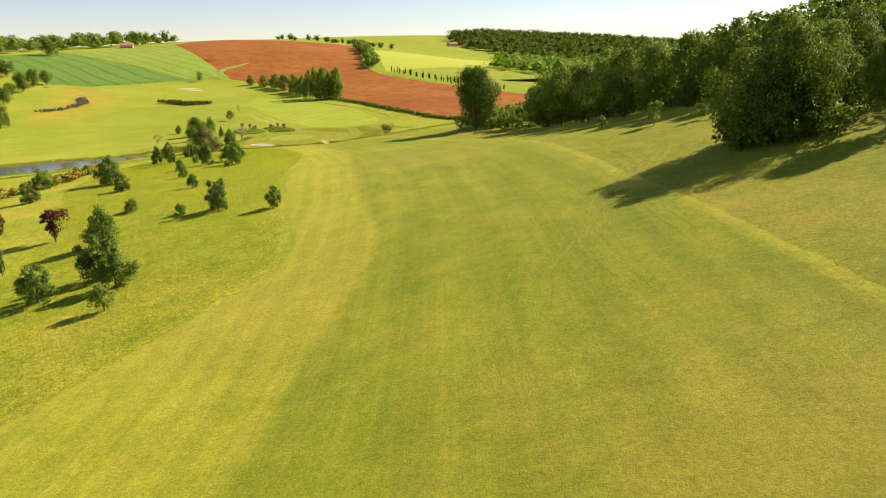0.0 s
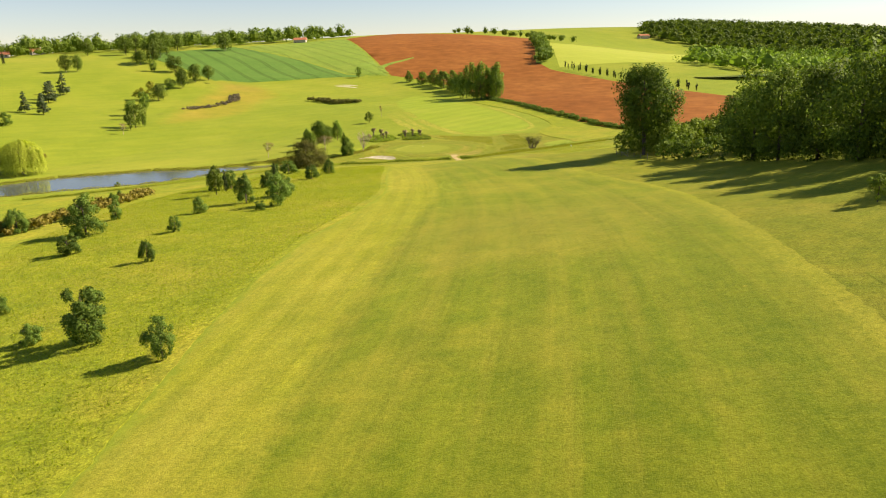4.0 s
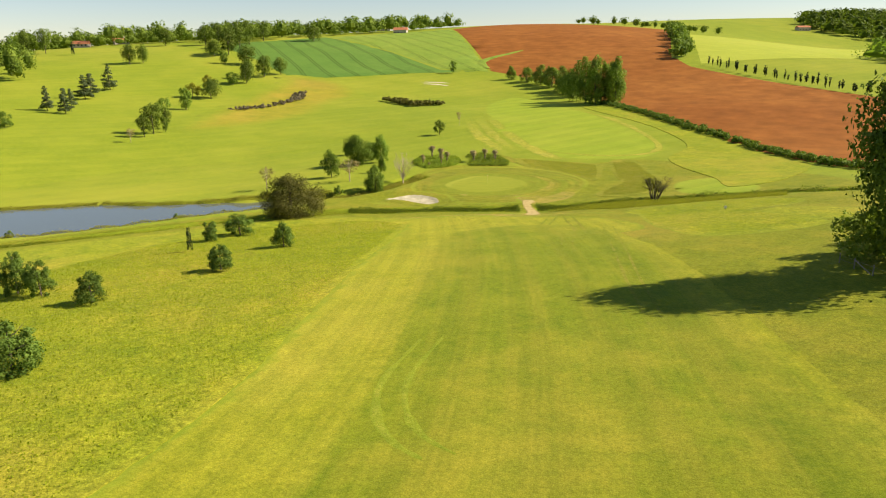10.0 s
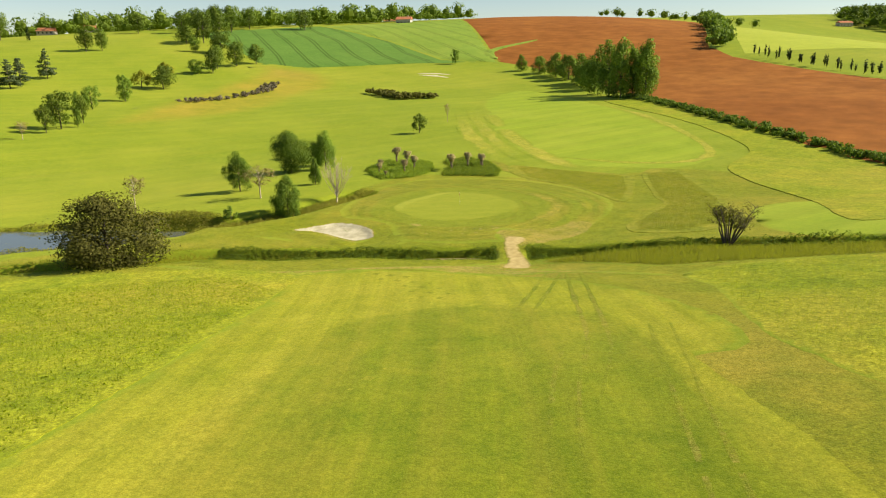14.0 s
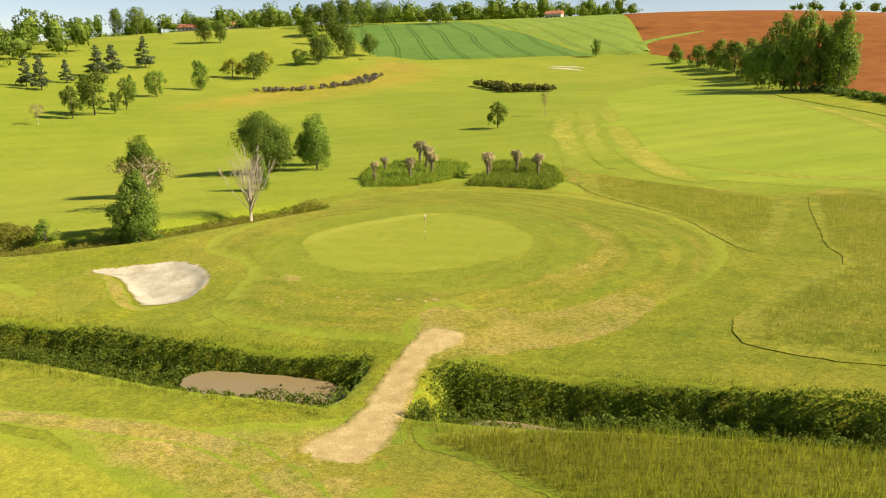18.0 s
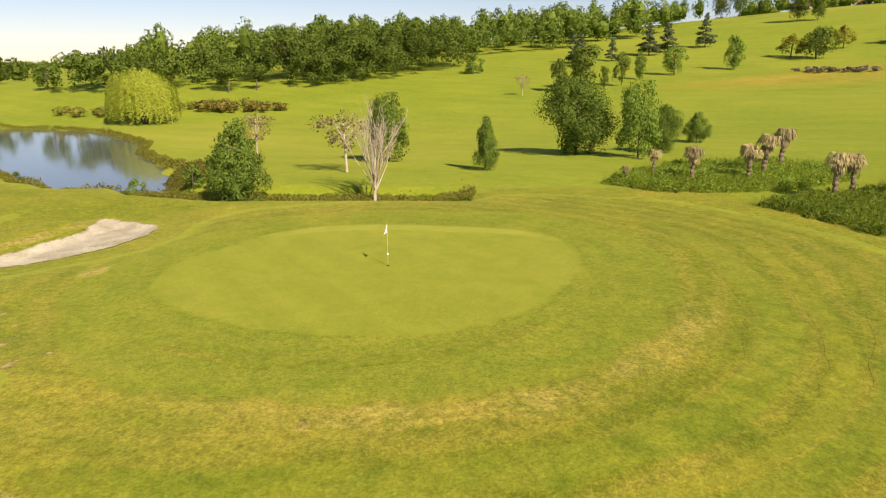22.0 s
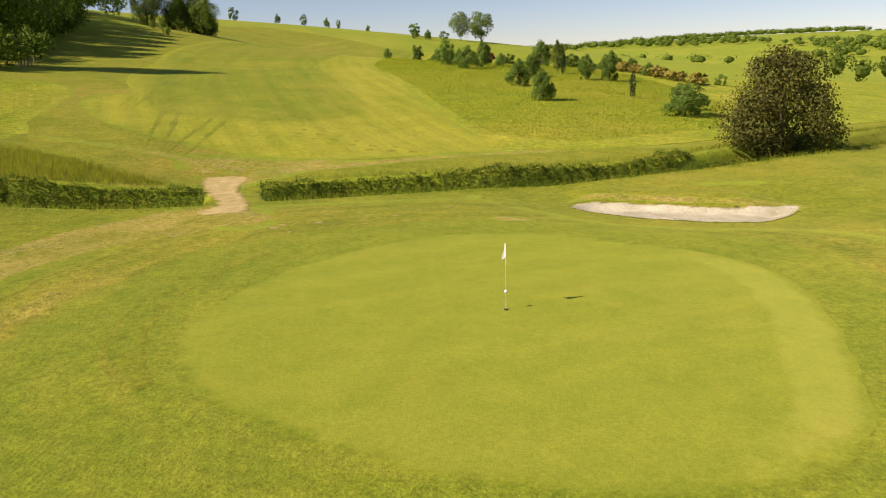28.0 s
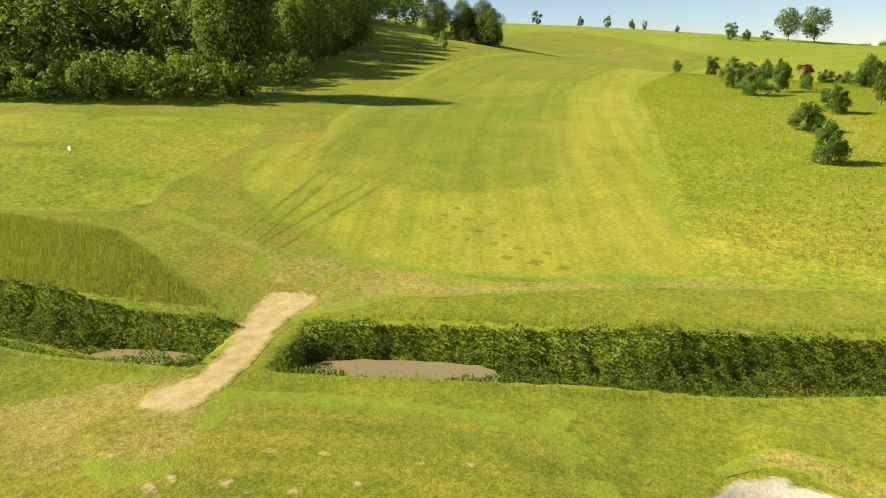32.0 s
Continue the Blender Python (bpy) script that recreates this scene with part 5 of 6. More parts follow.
fx, fy = spread([(-240, 427), (-231, 433), (-227, 455), (-228, 475), (-240, 495), (-244, 490), (-233, 470), (-232, 450)], 2.4, 47)
make_wood("heather_bank", (fx, fy), 1.6, 2.8, 50, HEATHER, "grey-brown heather and twigs on the bank", "shrubs", 48, 0.14)
BEDS = [[(-90.5, 338.2), (-85.6, 341.6), (-84.8, 346.5), (-86, 353), (-90, 360), (-97, 364), (-102, 358), (-100, 348), (-96, 343)],
        [(-80.8, 347), (-75.5, 348.8), (-70, 349.9), (-72, 357), (-78, 365), (-86, 369.5), (-89, 364), (-84, 357), (-82.5, 350.5)]]
fx, fy = spread([(-94, 146), (-88, 168), (-92, 182), (-95, 200), (-98, 207), (-102, 206), (-99, 199), (-96, 182), (-92, 168), (-97, 146)], 2.0, 51)
make_wood("garden_hedge", (fx, fy), 1.9, 2.4, 70, LEAF_HEDGE, "low straw-coloured hedge above the pond path", "hedge", 52, 0.14)
SOUTHWOOD = [(-180, -380), (-60, -900), (-500, -1400), (-1300, -1700), (-1900, -1000), (-1500, -300), (-800, -150), (-520, -100), (-480, -350)]
fx, fy = spread(SOUTHWOOD, 24, 53)
keep = (np.sin(fx * 0.0093 + 1) * np.sin(fy * 0.0081) + 0.5 * np.sin(fx * 0.021) * np.sin(fy * 0.019 + 2)) > 0.02
make_wood("far_wood", (fx[keep], fy[keep]), 11, 22, 42, LEAF_OAK, "patches of dark woodland over the distant hills", "wood", 54, 0.062)
fx, fy = spread([(-210, 180), (-160, 110), (-250, 0), (-420, -80), (-560, 0), (-560, 120), (-380, 140), (-300, 190)], 17, 55)
keep = np.sin(fx * 0.03) * np.sin(fy * 0.027) > -0.05
make_wood("valley_trees", (fx[keep], fy[keep]), 9, 10, 190, LEAF_OAK, "rows and groups of trees in the valley beyond the pond", "trees", 56, 0.055, 0.4)
fx, fy = spread([(-196, 238), (-198, 255), (-208, 268), (-206, 282), (-213, 284), (-216, 266), (-206, 250), (-204, 236)], 3.2, 57)
make_wood("pond_shrubs", (fx, fy), 1.9, 4, 120, LEAF_SHRUB, "low rounded golden-green shrubs beyond the pond", "shrubs", 58, 0.08)
fx, fy = spread([(-205, 268), (-203, 278), (-204, 290), (-208, 292), (-208, 280), (-209, 268)], 2.4, 59)
make_wood("meadow_hedge", (fx, fy), 2.4, 3.6, 120, LEAF_HEDGE, "low golden-brown hedge across the meadow beyond the pond", "hedge", 60, 0.08)
fx, fy = spread([(-226, 226), (-236, 232), (-240, 262), (-252, 276), (-275, 268), (-268, 232), (-246, 214)], 7.5, 61)
make_wood("oak_grove", (fx, fy), 9.5, 10, 600, LEAF_OAK, "dark mixed trees behind the willow", "grove", 62, 0.04, 0.4)
for s in [(-236, 268, 8, 9), (-240, 275, 7.5, 8)]:
    plant("pine", "umbrella_pine", s, "flat-topped umbrella pine on the slope", "pine", "umbrella pines")


# ---- banks of the ditch and of the pond ----
def beside(line, gap, offset, jitter, seed, closed=False):
    """Places along a line, shifted to its left by the offset."""
    rng = np.random.default_rng(seed)
    out = []
    for (ax, ay), (bx, by) in zip(line, list(line[1:]) + ([line[0]] if closed else [])):
        n = max(1, int(math.hypot(bx - ax, by - ay) / gap))
        dx, dy = (bx - ax) / n, (by - ay) / n
        l = math.hypot(dx, dy)
        for q in range(n):
            o = offset + rng.normal(0, jitter)
            out.append((ax + dx * (q + rng.uniform(0, 1)) - dy / l * o, ay + dy * (q + rng.uniform(0, 1)) + dx / l * o))
    return np.array(out)


def clear_of_path(p):
    p = p[along(WALKWAY, p[:, 0], p[:, 1]) > 1.7]
    return p[:, 0], p[:, 1]


POOL = [(-49.6, 295.6), (-49.4, 297.4), (-52, 298), (-55.4, 296.4), (-58.4, 294.4), (-57.4, 292.6), (-53.6, 293.6)]
POOL_SMALL = [(-43.4, 298.0), (-42.6, 299.8), (-39, 301.2), (-37.5, 300), (-40.5, 298.6)]


def make_bank(name, line, low, high, tall, thick, size, material, label, category, seed, clear=()):
    """A continuous stand of leafy weeds over a stretch of bank, between two offsets from its line, with an uneven top."""
    rng = np.random.default_rng(seed)
    pts = []
    for (ax, ay), (bx, by) in zip(line, line[1:]):
        l = math.hypot(bx - ax, by - ay)
        n = int(l * (high - low) * thick)
        u, o = rng.uniform(0, 1, n), rng.uniform(low, high, n)
        pts.append(np.stack([ax + (bx - ax) * u - (by - ay) / l * o, ay + (by - ay) * u + (bx - ax) / l * o, np.minimum(o - low, high - o)], 1))
    p = np.vstack(pts)
    p = p[along(WALKWAY, p[:, 0], p[:, 1]) > 1.9]
    for ring in clear:
        p = p[within(ring, p[:, 0], p[:, 1]) > 0.1]
    n = len(p)
    lump = 0.62 + 0.2 * np.sin(p[:, 0] * 0.7 + p[:, 1] * 0.4) + 0.22 * np.sin(p[:, 0] * 2.1 + np.sin(p[:, 1] * 1.3) * 2) * np.sin(p[:, 1] * 1.9) + 0.2 * np.sin(p[:, 0] * 5.3 + 1) * np.sin(p[:, 1] * 4.7)
    top = tall * np.clip(1.35 * lump - 0.22, 0.12, 1.15) * np.clip(0.35 + p[:, 2] / 0.6, 0, 1)
    rise = np.sqrt(rng.uniform(0, 1, n)) * top + (rng.uniform(0, 1, n) < 0.03) * rng.exponential(0.16, n)
    at = np.stack([p[:, 0], p[:, 1], surface(p[:, 0], p[:, 1]) + 0.03 + rise], 1)
    facing = rng.normal(0, 0.6, (n, 3)) + (0, 0, 0.75)
    return tagged(new(name, card_mesh(name, cards(rng, at, facing, np.full(n, size), 0.3, 1.25), material, lean=facing + (0, 0, 0.3))), label, category, kind="stuff")


def make_patch(name, ring, tall, thick, size, material, label, category, seed, ruffle=1.6):
    """A continuous stand of leafy weeds inside an outline, in uneven tufts."""
    rng = np.random.default_rng(seed)
    xs, ys = [p[0] for p in ring], [p[1] for p in ring]
    n = int((max(xs) - min(xs)) * (max(ys) - min(ys)) * thick)
    px, py = rng.uniform(min(xs), max(xs), n), rng.uniform(min(ys), max(ys), n)
    d = within(ring, px, py) + 0.35 * np.sin(px * 2.3) * np.sin(py * 2.9)
    px, py, d = px[d < 0], py[d < 0], d[d < 0]
    n = len(px)
    lump = 0.6 + 0.28 * np.sin(px * ruffle + np.sin(py * 1.1) * 2) * np.sin(py * ruffle * 0.9) + 0.2 * np.sin(px * 4.9 + 1) * np.sin(py * 4.3)
    rise = np.sqrt(rng.uniform(0, 1, n)) * tall * np.clip(lump, 0.15, 1.1) * np.clip(0.3 - d / 0.7, 0, 1) + (rng.uniform(0, 1, n) < 0.03) * rng.exponential(0.15, n)
    at = np.stack([px, py, surface(px, py) + 0.03 + rise], 1)
    facing = rng.normal(0, 0.6, (n, 3)) + (0, 0, 0.75)
    return tagged(new(name, card_mesh(name, cards(rng, at, facing, np.full(n, size), 0.3, 1.25), material, lean=facing + (0, 0, 0.3))), label, category, kind="stuff")


NEAR_DITCH, WEST_DITCH, EAST_DITCH = DITCH[2:8], DITCH[:3], DITCH[7:]
make_bank("bank_weeds", NEAR_DITCH, -2.9, -0.4, 0.9, 300, 0.062, LEAF_WEED, "wall of tall leafy weeds on the ditch's southern bank", "weeds", 71, (POOL, POOL_SMALL))
make_bank("bank_weeds", NEAR_DITCH, 0.3, 2.8, 0.85, 300, 0.062, LEAF_WEED, "wall of tall leafy weeds on the ditch's northern bank", "weeds", 73, (POOL, POOL_SMALL))
make_bank("bank_weeds", WEST_DITCH, -1.9, 1.9, 0.7, 150, 0.085, LEAF_BANK, "leafy weeds filling the ditch beside the beech", "weeds", 75)
make_bank("bank_weeds", EAST_DITCH, -3.0, 3.0, 1.0, 80, 0.11, LEAF_WEED, "leafy weeds filling the ditch below the wood", "weeds", 85)
make_bank("bank_bramble", NEAR_DITCH, -2.2, -1.0, 0.95, 70, 0.075, LEAF_MID, "dark green bramble on the ditch's side", "bramble", 107, (POOL, POOL_SMALL))
make_bank("bank_bramble", NEAR_DITCH, 1.0, 2.0, 0.9, 70, 0.075, LEAF_MID, "dark green bramble on the ditch's side", "bramble", 109, (POOL, POOL_SMALL))
make_bank("reed_bed", REEDS, -2.0, 2.0, 0.95, 230, 0.070, LEAF_FRINGE, "brown and green reeds filling the old ditch", "reeds", 78)
make_bank("bank_weeds", REEDS, -2.6, -1.3, 0.5, 160, 0.08, LEAF_BANK, "fresh green weeds along the reedy ditch", "weeds", 79)
make_bank("bank_weeds", REEDS, 1.4, 2.6, 0.5, 140, 0.08, LEAF_BANK, "fresh green weeds along the reedy ditch", "weeds", 80)
make_patch("pond_reeds", [(-116, 295.4), (-110, 293.6), (-104, 293.4), (-98, 297), (-97, 301), (-102, 302.4), (-110, 299)], 0.9, 110, 0.085, LEAF_FRINGE, "tall brownish reeds at the pond's end", "reeds", 82, 1.2)
make_bank("pond_reeds", POND + POND[:1], -3.3, -1.4, 0.7, 80, 0.09, LEAF_FRINGE, "fringe of brownish reeds round the pond", "reeds", 81)
for s in [(-163.5, 215.5, 2.2, 2.6), (-176, 219, 2.0, 2.2), (-104, 293, 2.4, 2.6), (-96.5, 301.5, 2.2, 2.6), (-140, 246.6, 1.6, 2.4), (-118, 269.5, 1.7, 2.6), (-113, 276, 1.5, 2.2)]:
    plant("bush", "bank_bush", s, "low green bush on the pond's bank", "bush", "bushes round the pond")
m, t, bsdf, nodes, links = nodes_of("muddy_water")
bsdf.inputs["Base Color"].default_value = (0.26, 0.19, 0.075, 1)
bsdf.inputs["Roughness"].default_value = 0.3
bump_node(t, noise_node(t, 2.0, 3, 0.5, place_node(t)), 0.05, 0.03, bsdf)
drape("ditch_pool", POOL, 1, 0, m, "shallow muddy brown pool in the ditch", "water", flat=-15.05, ragged=0.2)
drape("ditch_pool", POOL_SMALL, 1, 0, m, "small muddy pool beside the culvert", "water", flat=height_at(-41, 299.5) + 0.4)



# ---- long grass as real blades ----
def make_blades(name, spots, tall, wide, blades, material, label, seed):
    rng = np.random.default_rng(seed)
    x, y = spots
    z = surface(x, y)
    k = np.repeat(np.arange(len(x)), blades)
    n = len(k)
    a = rng.uniform(0, 6.283, n)
    bx, by = x[k] + rng.normal(0, wide, n), y[k] + rng.normal(0, wide, n)
    h = tall * rng.uniform(0.5, 1.3, n)
    lean = rng.uniform(0.1, 0.6, n) * h
    w = 0.006 + 0.009 * rng.uniform(0, 1, n)
    foot = np.stack([bx, by, z[k] + 0.02], 1)
    side = np.stack([np.cos(a) * w, np.sin(a) * w, 0 * a], 1)
    tip = foot + np.stack([-np.sin(a + 0.5) * lean, np.cos(a + 0.5) * lean, h], 1)
    co = np.stack([foot - side, foot + side, tip], 1).reshape(-1, 3)
    lean = rng.normal(0, 0.35, (n, 3)) + (0, 0, 1)
    return tagged(new(name, card_mesh(name, co, material, 3, lean)), label, "grass", kind="stuff")


# tufts of herbs over the hillside
HILLSIDE = [(-36, 40), (-24, 66), (-19.5, 81), (-24, 104), (-28, 120), (-32, 145), (-33.6, 168), (-37, 192), (-46, 219), (-54, 244), (-63, 271), (-72, 274), (-88, 262), (-96, 235), (-90, 190), (-80, 150), (-62, 110), (-52, 70)]
make_patch("meadow_herbs", HILLSIDE, 0.22, 8, 0.075, LEAF_HERB, "low leafy herbs and clover tufts in the long grass", "herbs", 111, 1.1)
make_patch("bunker_weeds", [(-76.2, 302.8), (-74.6, 303.2), (-73.6, 302.4), (-74.8, 301.8)], 0.12, 60, 0.05, LEAF_WEED, "thin weeds sprouting in the bunker sand", "weeds", 113)
for bed in BEDS:
    make_patch("weed_bed", bed, 1.0, 120, 0.085, LEAF_BED, "overgrown bed of tall green weeds round the palms", "weeds", 49, 0.9)
    make_blades("bed_grass", spread(bed, 0.4, 105), 1.0, 0.2, 9, LEAF_BANK, "fresh tall grass among the weeds of the palm bed", 106)
make_blades("long_grass", spread(HILLSIDE, 0.62, 91), 0.30, 0.20, 9, BLADE, "long yellow-green grass with seed heads on the hillside", 92)
make_blades("tall_grass_blades", spread([(-71, 364), (-47, 360), (-43, 346), (-42, 336), (-52, 346.5), (-64, 352)], 0.4, 93), 0.34, 0.16, 8, BLADE_TALL, "tall seeding grass beyond the green", 94)
make_blades("tall_grass_blades", spread([(-43, 365), (-37, 367), (-27, 340), (-25, 318), (-29, 313), (-34.5, 313.5), (-36, 320), (-33.5, 334), (-37, 342)], 0.4, 95), 0.34, 0.16, 8, BLADE_TALL, "tall seeding grass above the ditch", 96)
make_blades("tall_grass_blades", spread([(-42, 295), (-36, 293.4), (-27.6, 291), (-12, 295.5), (2, 296.5), (2, 301.6), (-12, 302), (-26, 301.6), (-36, 298)], 0.30, 97), 0.55, 0.15, 12, BLADE_TALL, "tall grass on the ditch's upper bank", 98)
make_blades("long_grass", spread([(5, 266), (-7, 258), (-14.5, 264), (-18, 271), (-21, 281), (-24, 287), (-17.7, 292), (-8, 295), (4, 291), (1, 284), (-4.5, 280)], 0.6, 99), 0.3, 0.15, 5, BLADE, "uncut island of grass beside the fairway", 100)
p = beside(DITCH[:8], 0.16, 3.4, 0.35, 101)
make_blades("bank_grass", clear_of_path(p), 0.38, 0.22, 9, LEAF_BANK, "grass fringe on the ditch's lower edge", 102)
p = beside(DITCH[:8], 0.16, -3.6, 0.35, 103)
make_blades("bank_grass", clear_of_path(p), 0.42, 0.22, 9, LEAF_BANK, "grass fringe on the ditch's upper edge", 104)


# ---- worn ground ----
def strip(name, line, width, material, label, lift=0.016, category="track", wobble=0.35, spill=1.5, core=0.85):
    """A narrow track laid along a line."""
    lift += 0.016
    pts = []
    for k in range(len(line) - 1):
        p = [Vector(line[max(0, min(len(line) - 1, k + q))]) for q in (-1, 0, 1, 2)]
        for q in range(8):
            u = q / 8
            pts.append(0.5 * (2 * p[1] + (p[2] - p[0]) * u + (2 * p[0] - 5 * p[1] + 4 * p[2] - p[3]) * u * u + (3 * p[1] - p[0] - 3 * p[2] + p[3]) * u ** 3))
    pts.append(Vector(line[-1]))
    v, f, rim = [], [], []
    for k, c in enumerate(pts):
        d = (pts[min(k + 1, len(pts) - 1)] - pts[max(k - 1, 0)]).normalized()
        w = width * (0.5 + wobble * noise.noise((c.x * 0.6, c.y * 0.6, 3)))
        tail = min(1.0, k / 10, (len(pts) - 1 - k) / 10)
        w *= 0.3 + 0.7 * tail ** 0.5
        for side, r in ((-1, 0), (-0.5, core), (0.5, core), (1, 0)):
            px, py = c.x - d.y * w * side * spill, c.y + d.x * w * side * spill
            v.append((px, py, height_at(px, py) + (lift if r else 0.027)))
            rim.append(r * tail)
        if k:
            for q in range(3):
                f.append((4 * k - 4 + q, 4 * k - 3 + q, 4 * k + 1 + q, 4 * k + q))
    me = mesh_of(name, v, f, [material], True)
    layer = me.attributes.new("rim", "FLOAT", "POINT")
    layer.data.foreach_set("value", rim)
    return tagged(new(name, me), label, category, kind="structure")


TRACKS = [[(34.6, 111.8), (32.1, 103.2), (28.5, 95.7), (26.2, 91.7), (21.5, 88), (17.6, 81), (14.9, 71.4), (13.4, 66.7), (14, 60), (15, 50)], [(24.7, 117.7), (25.9, 107.8), (26, 98.8), (24.5, 92), (19.5, 83), (17.2, 74.4), (14.7, 68), (12, 58)],
          [(35, 108), (29.7, 102.9), (25.5, 97), (21.5, 90.6)], [(22.7, 80), (22, 72), (22.4, 62)], [(12, 74), (12, 68.8), (8.9, 61.9), (7, 52)], [(8, 67.6), (6.1, 61.6), (4, 52)],
          [(-25, 268), (-20, 250), (-13, 226), (-6, 205)], [(-31, 270), (-28, 254), (-23, 238)], [(-37, 287), (-33, 276), (-28, 262), (-26, 250)], [(-39, 287), (-37, 275), (-35, 262)]]
for line in TRACKS:
    strip("wheel_track", line, 0.34, TRACK, "faint brown wheel track over the fairway", core=0.45)
    strip("wheel_track", [(px + 1.5, py + 0.3) for px, py in line], 0.34, TRACK, "faint brown wheel track over the fairway", core=0.45)
LOOP = [(-28, 207.7), (-26.6, 198.7), (-24.2, 193.2), (-21.3, 189.9), (-18.4, 188.3)]
strip("wheel_track", LOOP, 0.4, PALE, "pale curved wheel track over the fairway", 0.02, core=0.3)
strip("wheel_track", [(px + 1.6, py + 1.2) for px, py in LOOP], 0.35, PALE, "pale curved wheel track over the fairway", 0.02, core=0.3)
for line in ([(-125, 450), (-101.7, 406.8), (-88, 387), (-76, 367)], [(-121, 450), (-92.4, 401.8), (-71.6, 370)], [(-123, 464), (-88.8, 406.8), (-64, 372), (-54, 366)]):
    strip("mower_band", line, 3.6, PALE, "pale band left by the mower up the opposite slope", 0.03, "mown band")
strip("mower_band", [(-90, 488), (-66, 458), (-49, 431), (-35, 400), (-36, 383), (-50, 376), (-66, 379)], 2.0, PALE, "pale mown rim of the far fairway", 0.03, "mown band")
strip("grass_swale", [(-176, 611), (-187, 628), (-186, 645), (-180, 660), (-174, 678)], 7, CROP_LIGHT, "grassy swale curving through the ploughed field", 0.5, "swale", 0.15, 1.0)
strip("service_track", [(-150, 196), (-132, 214), (-115, 231), (-104, 243), (-92, 257), (-80.5, 268), (-69, 276.8), (-58, 283)], 2.0, PALE, "pale mown track along the foot of the hill", 0.016, "track")
strip("dry_ring", [(-60, 335.2), (-57, 334), (-54.2, 332.1), (-51.7, 329.4), (-50.3, 327.2), (-49.4, 324.4), (-49.2, 321.6), (-49.5, 318.8), (-51, 314)], 1.25, DRY, "dry yellowed ring of turf round the collar", 0.014, "dry turf", 0.4, 1.7, 0.6)
strip("mower_ring", [(-78, 335.5), (-71, 338.2), (-64.2, 338.3), (-57.5, 337.2), (-53.4, 335.4), (-50.4, 333), (-48.1, 330.1), (-46.6, 326), (-46, 321), (-46.4, 315), (-48.4, 310)], 1.5, PRESSED, "darker ring pressed by the mower round the green", 0.02, "mown band", 0.2)
strip("mower_ring", [(-58, 341.8), (-53.4, 339.8), (-49.8, 337.2), (-47.2, 334.4), (-44.8, 330.2), (-43.4, 325)], 1.1, PRESSED, "darker ring pressed by the mower round the green", 0.02, "mown band", 0.25)
strip("mower_ring", [(-56.4, 327.4), (-54.6, 325), (-53.4, 321), (-53.6, 317), (-55, 313.4)], 0.8, PRESSED, "darker ring pressed by the mower round the green", 0.02, "mown band", 0.25)
strip("mower_ring", [(-73.2, 340), (-67, 340.8), (-62.2, 340.3), (-55.4, 338.6), (-51.2, 336.5), (-47.9, 333.4), (-45.4, 329), (-44.4, 324), (-44.4, 317)], 0.75, RING, "pale ring left by the mower round the green", 0.018, "mown band", 0.3)
strip("cut_edge", [(-63, 350.6), (-53.2, 346.3), (-45.1, 339.6), (-41.2, 333.3)], 0.7, DRY, "dry straw-coloured edge where the tall grass was cut", 0.02, "dry turf")
strip("cut_edge", [(-78, 368), (-70, 358), (-63, 350.5)], 2.2, DRY, "dry straw-coloured turf between the palm bed and the rough", 0.018, "dry turf")
drape("path", [(-42.5, 291.6), (-43.3, 294), (-45, 296.8), (-46.6, 299.4), (-47.7, 301.9), (-47.4, 304), (-48.2, 305.3), (-49.6, 305.2), (-50.3, 304.2), (-49.6, 301.3), (-48.5, 299), (-47.3, 296.6), (-46.2, 294.2), (-46, 292.6), (-45.8, 291.2), (-44.2, 290.6)], 0.35, 0.03, EARTH, "bare trodden earth path over the culvert", "path", ragged=0.35, fade=0.55)
strip("green_edge", [(-71.6, 313.2), (-73.4, 315.6), (-74.1, 318.4), (-73.8, 321.4), (-73, 325), (-71.8, 328.4), (-69, 330.4)], 1.3, GREEN_EDGE, "paler cleanup pass along the rim of the green", 0.02, "mown band", 0.1)
strip("bunker_lip", [(-81.6, 301.2), (-82.2, 299.4), (-79, 298.9), (-76.6, 298.4), (-73.6, 297.3), (-70.4, 296.5), (-68.8, 298.4)], 0.7, WORN, "brown crumbling turf lip along the bunker", 0.03, "bunker edge")
strip("mower_edge", [(-84, 275), (-70, 277.5), (-58, 284), (-48, 289), (-40, 288), (-26, 286)], 1.1, WORN, "browned strip where carts turn above the ditch", 0.016)
SPOTS = [(-53.5, 308.8, 0.34), (-53.8, 308.1, 0.22), (-55.5, 307.4, 0.26), (-56.4, 307.4, 0.16), (-57.7, 306.7, 0.22), (-55.3, 305.2, 0.24), (-57, 304.4, 0.2), (-59.2, 305.4, 0.19), (-61.8, 302.6, 0.2), (-66.9, 300.2, 0.16), (-60.2, 303.4, 0.17), (-50.8, 308, 0.26), (-48.9, 319.6, 0.3), (-52.4, 306.2, 0.2), (-54.6, 309.6, 0.18)]
for k, (x, y, r) in enumerate(SPOTS):
    r *= 1.15
    ring = [(x + r * (1 + 0.3 * math.sin(q * 2.1 + k)) * math.cos(q * 0.785), y + r * (0.75 + 0.25 * math.cos(q * 1.7 + k)) * math.sin(q * 0.785)) for q in range(8)]
    drape("bare_patch", ring, 0.3, 0.03, EARTH, "small bare sandy patch worn in the turf", "patch", fade=0.15)
drape("worn_turf", [(-64.2, 306.2), (-65.4, 307.2), (-66.6, 306.6), (-66, 305.8), (-64.8, 305.6)], 0.4, 0.03, WORN, "reddish bare scrape in the turf near the green", "worn turf", ragged=0.3, fade=0.4)


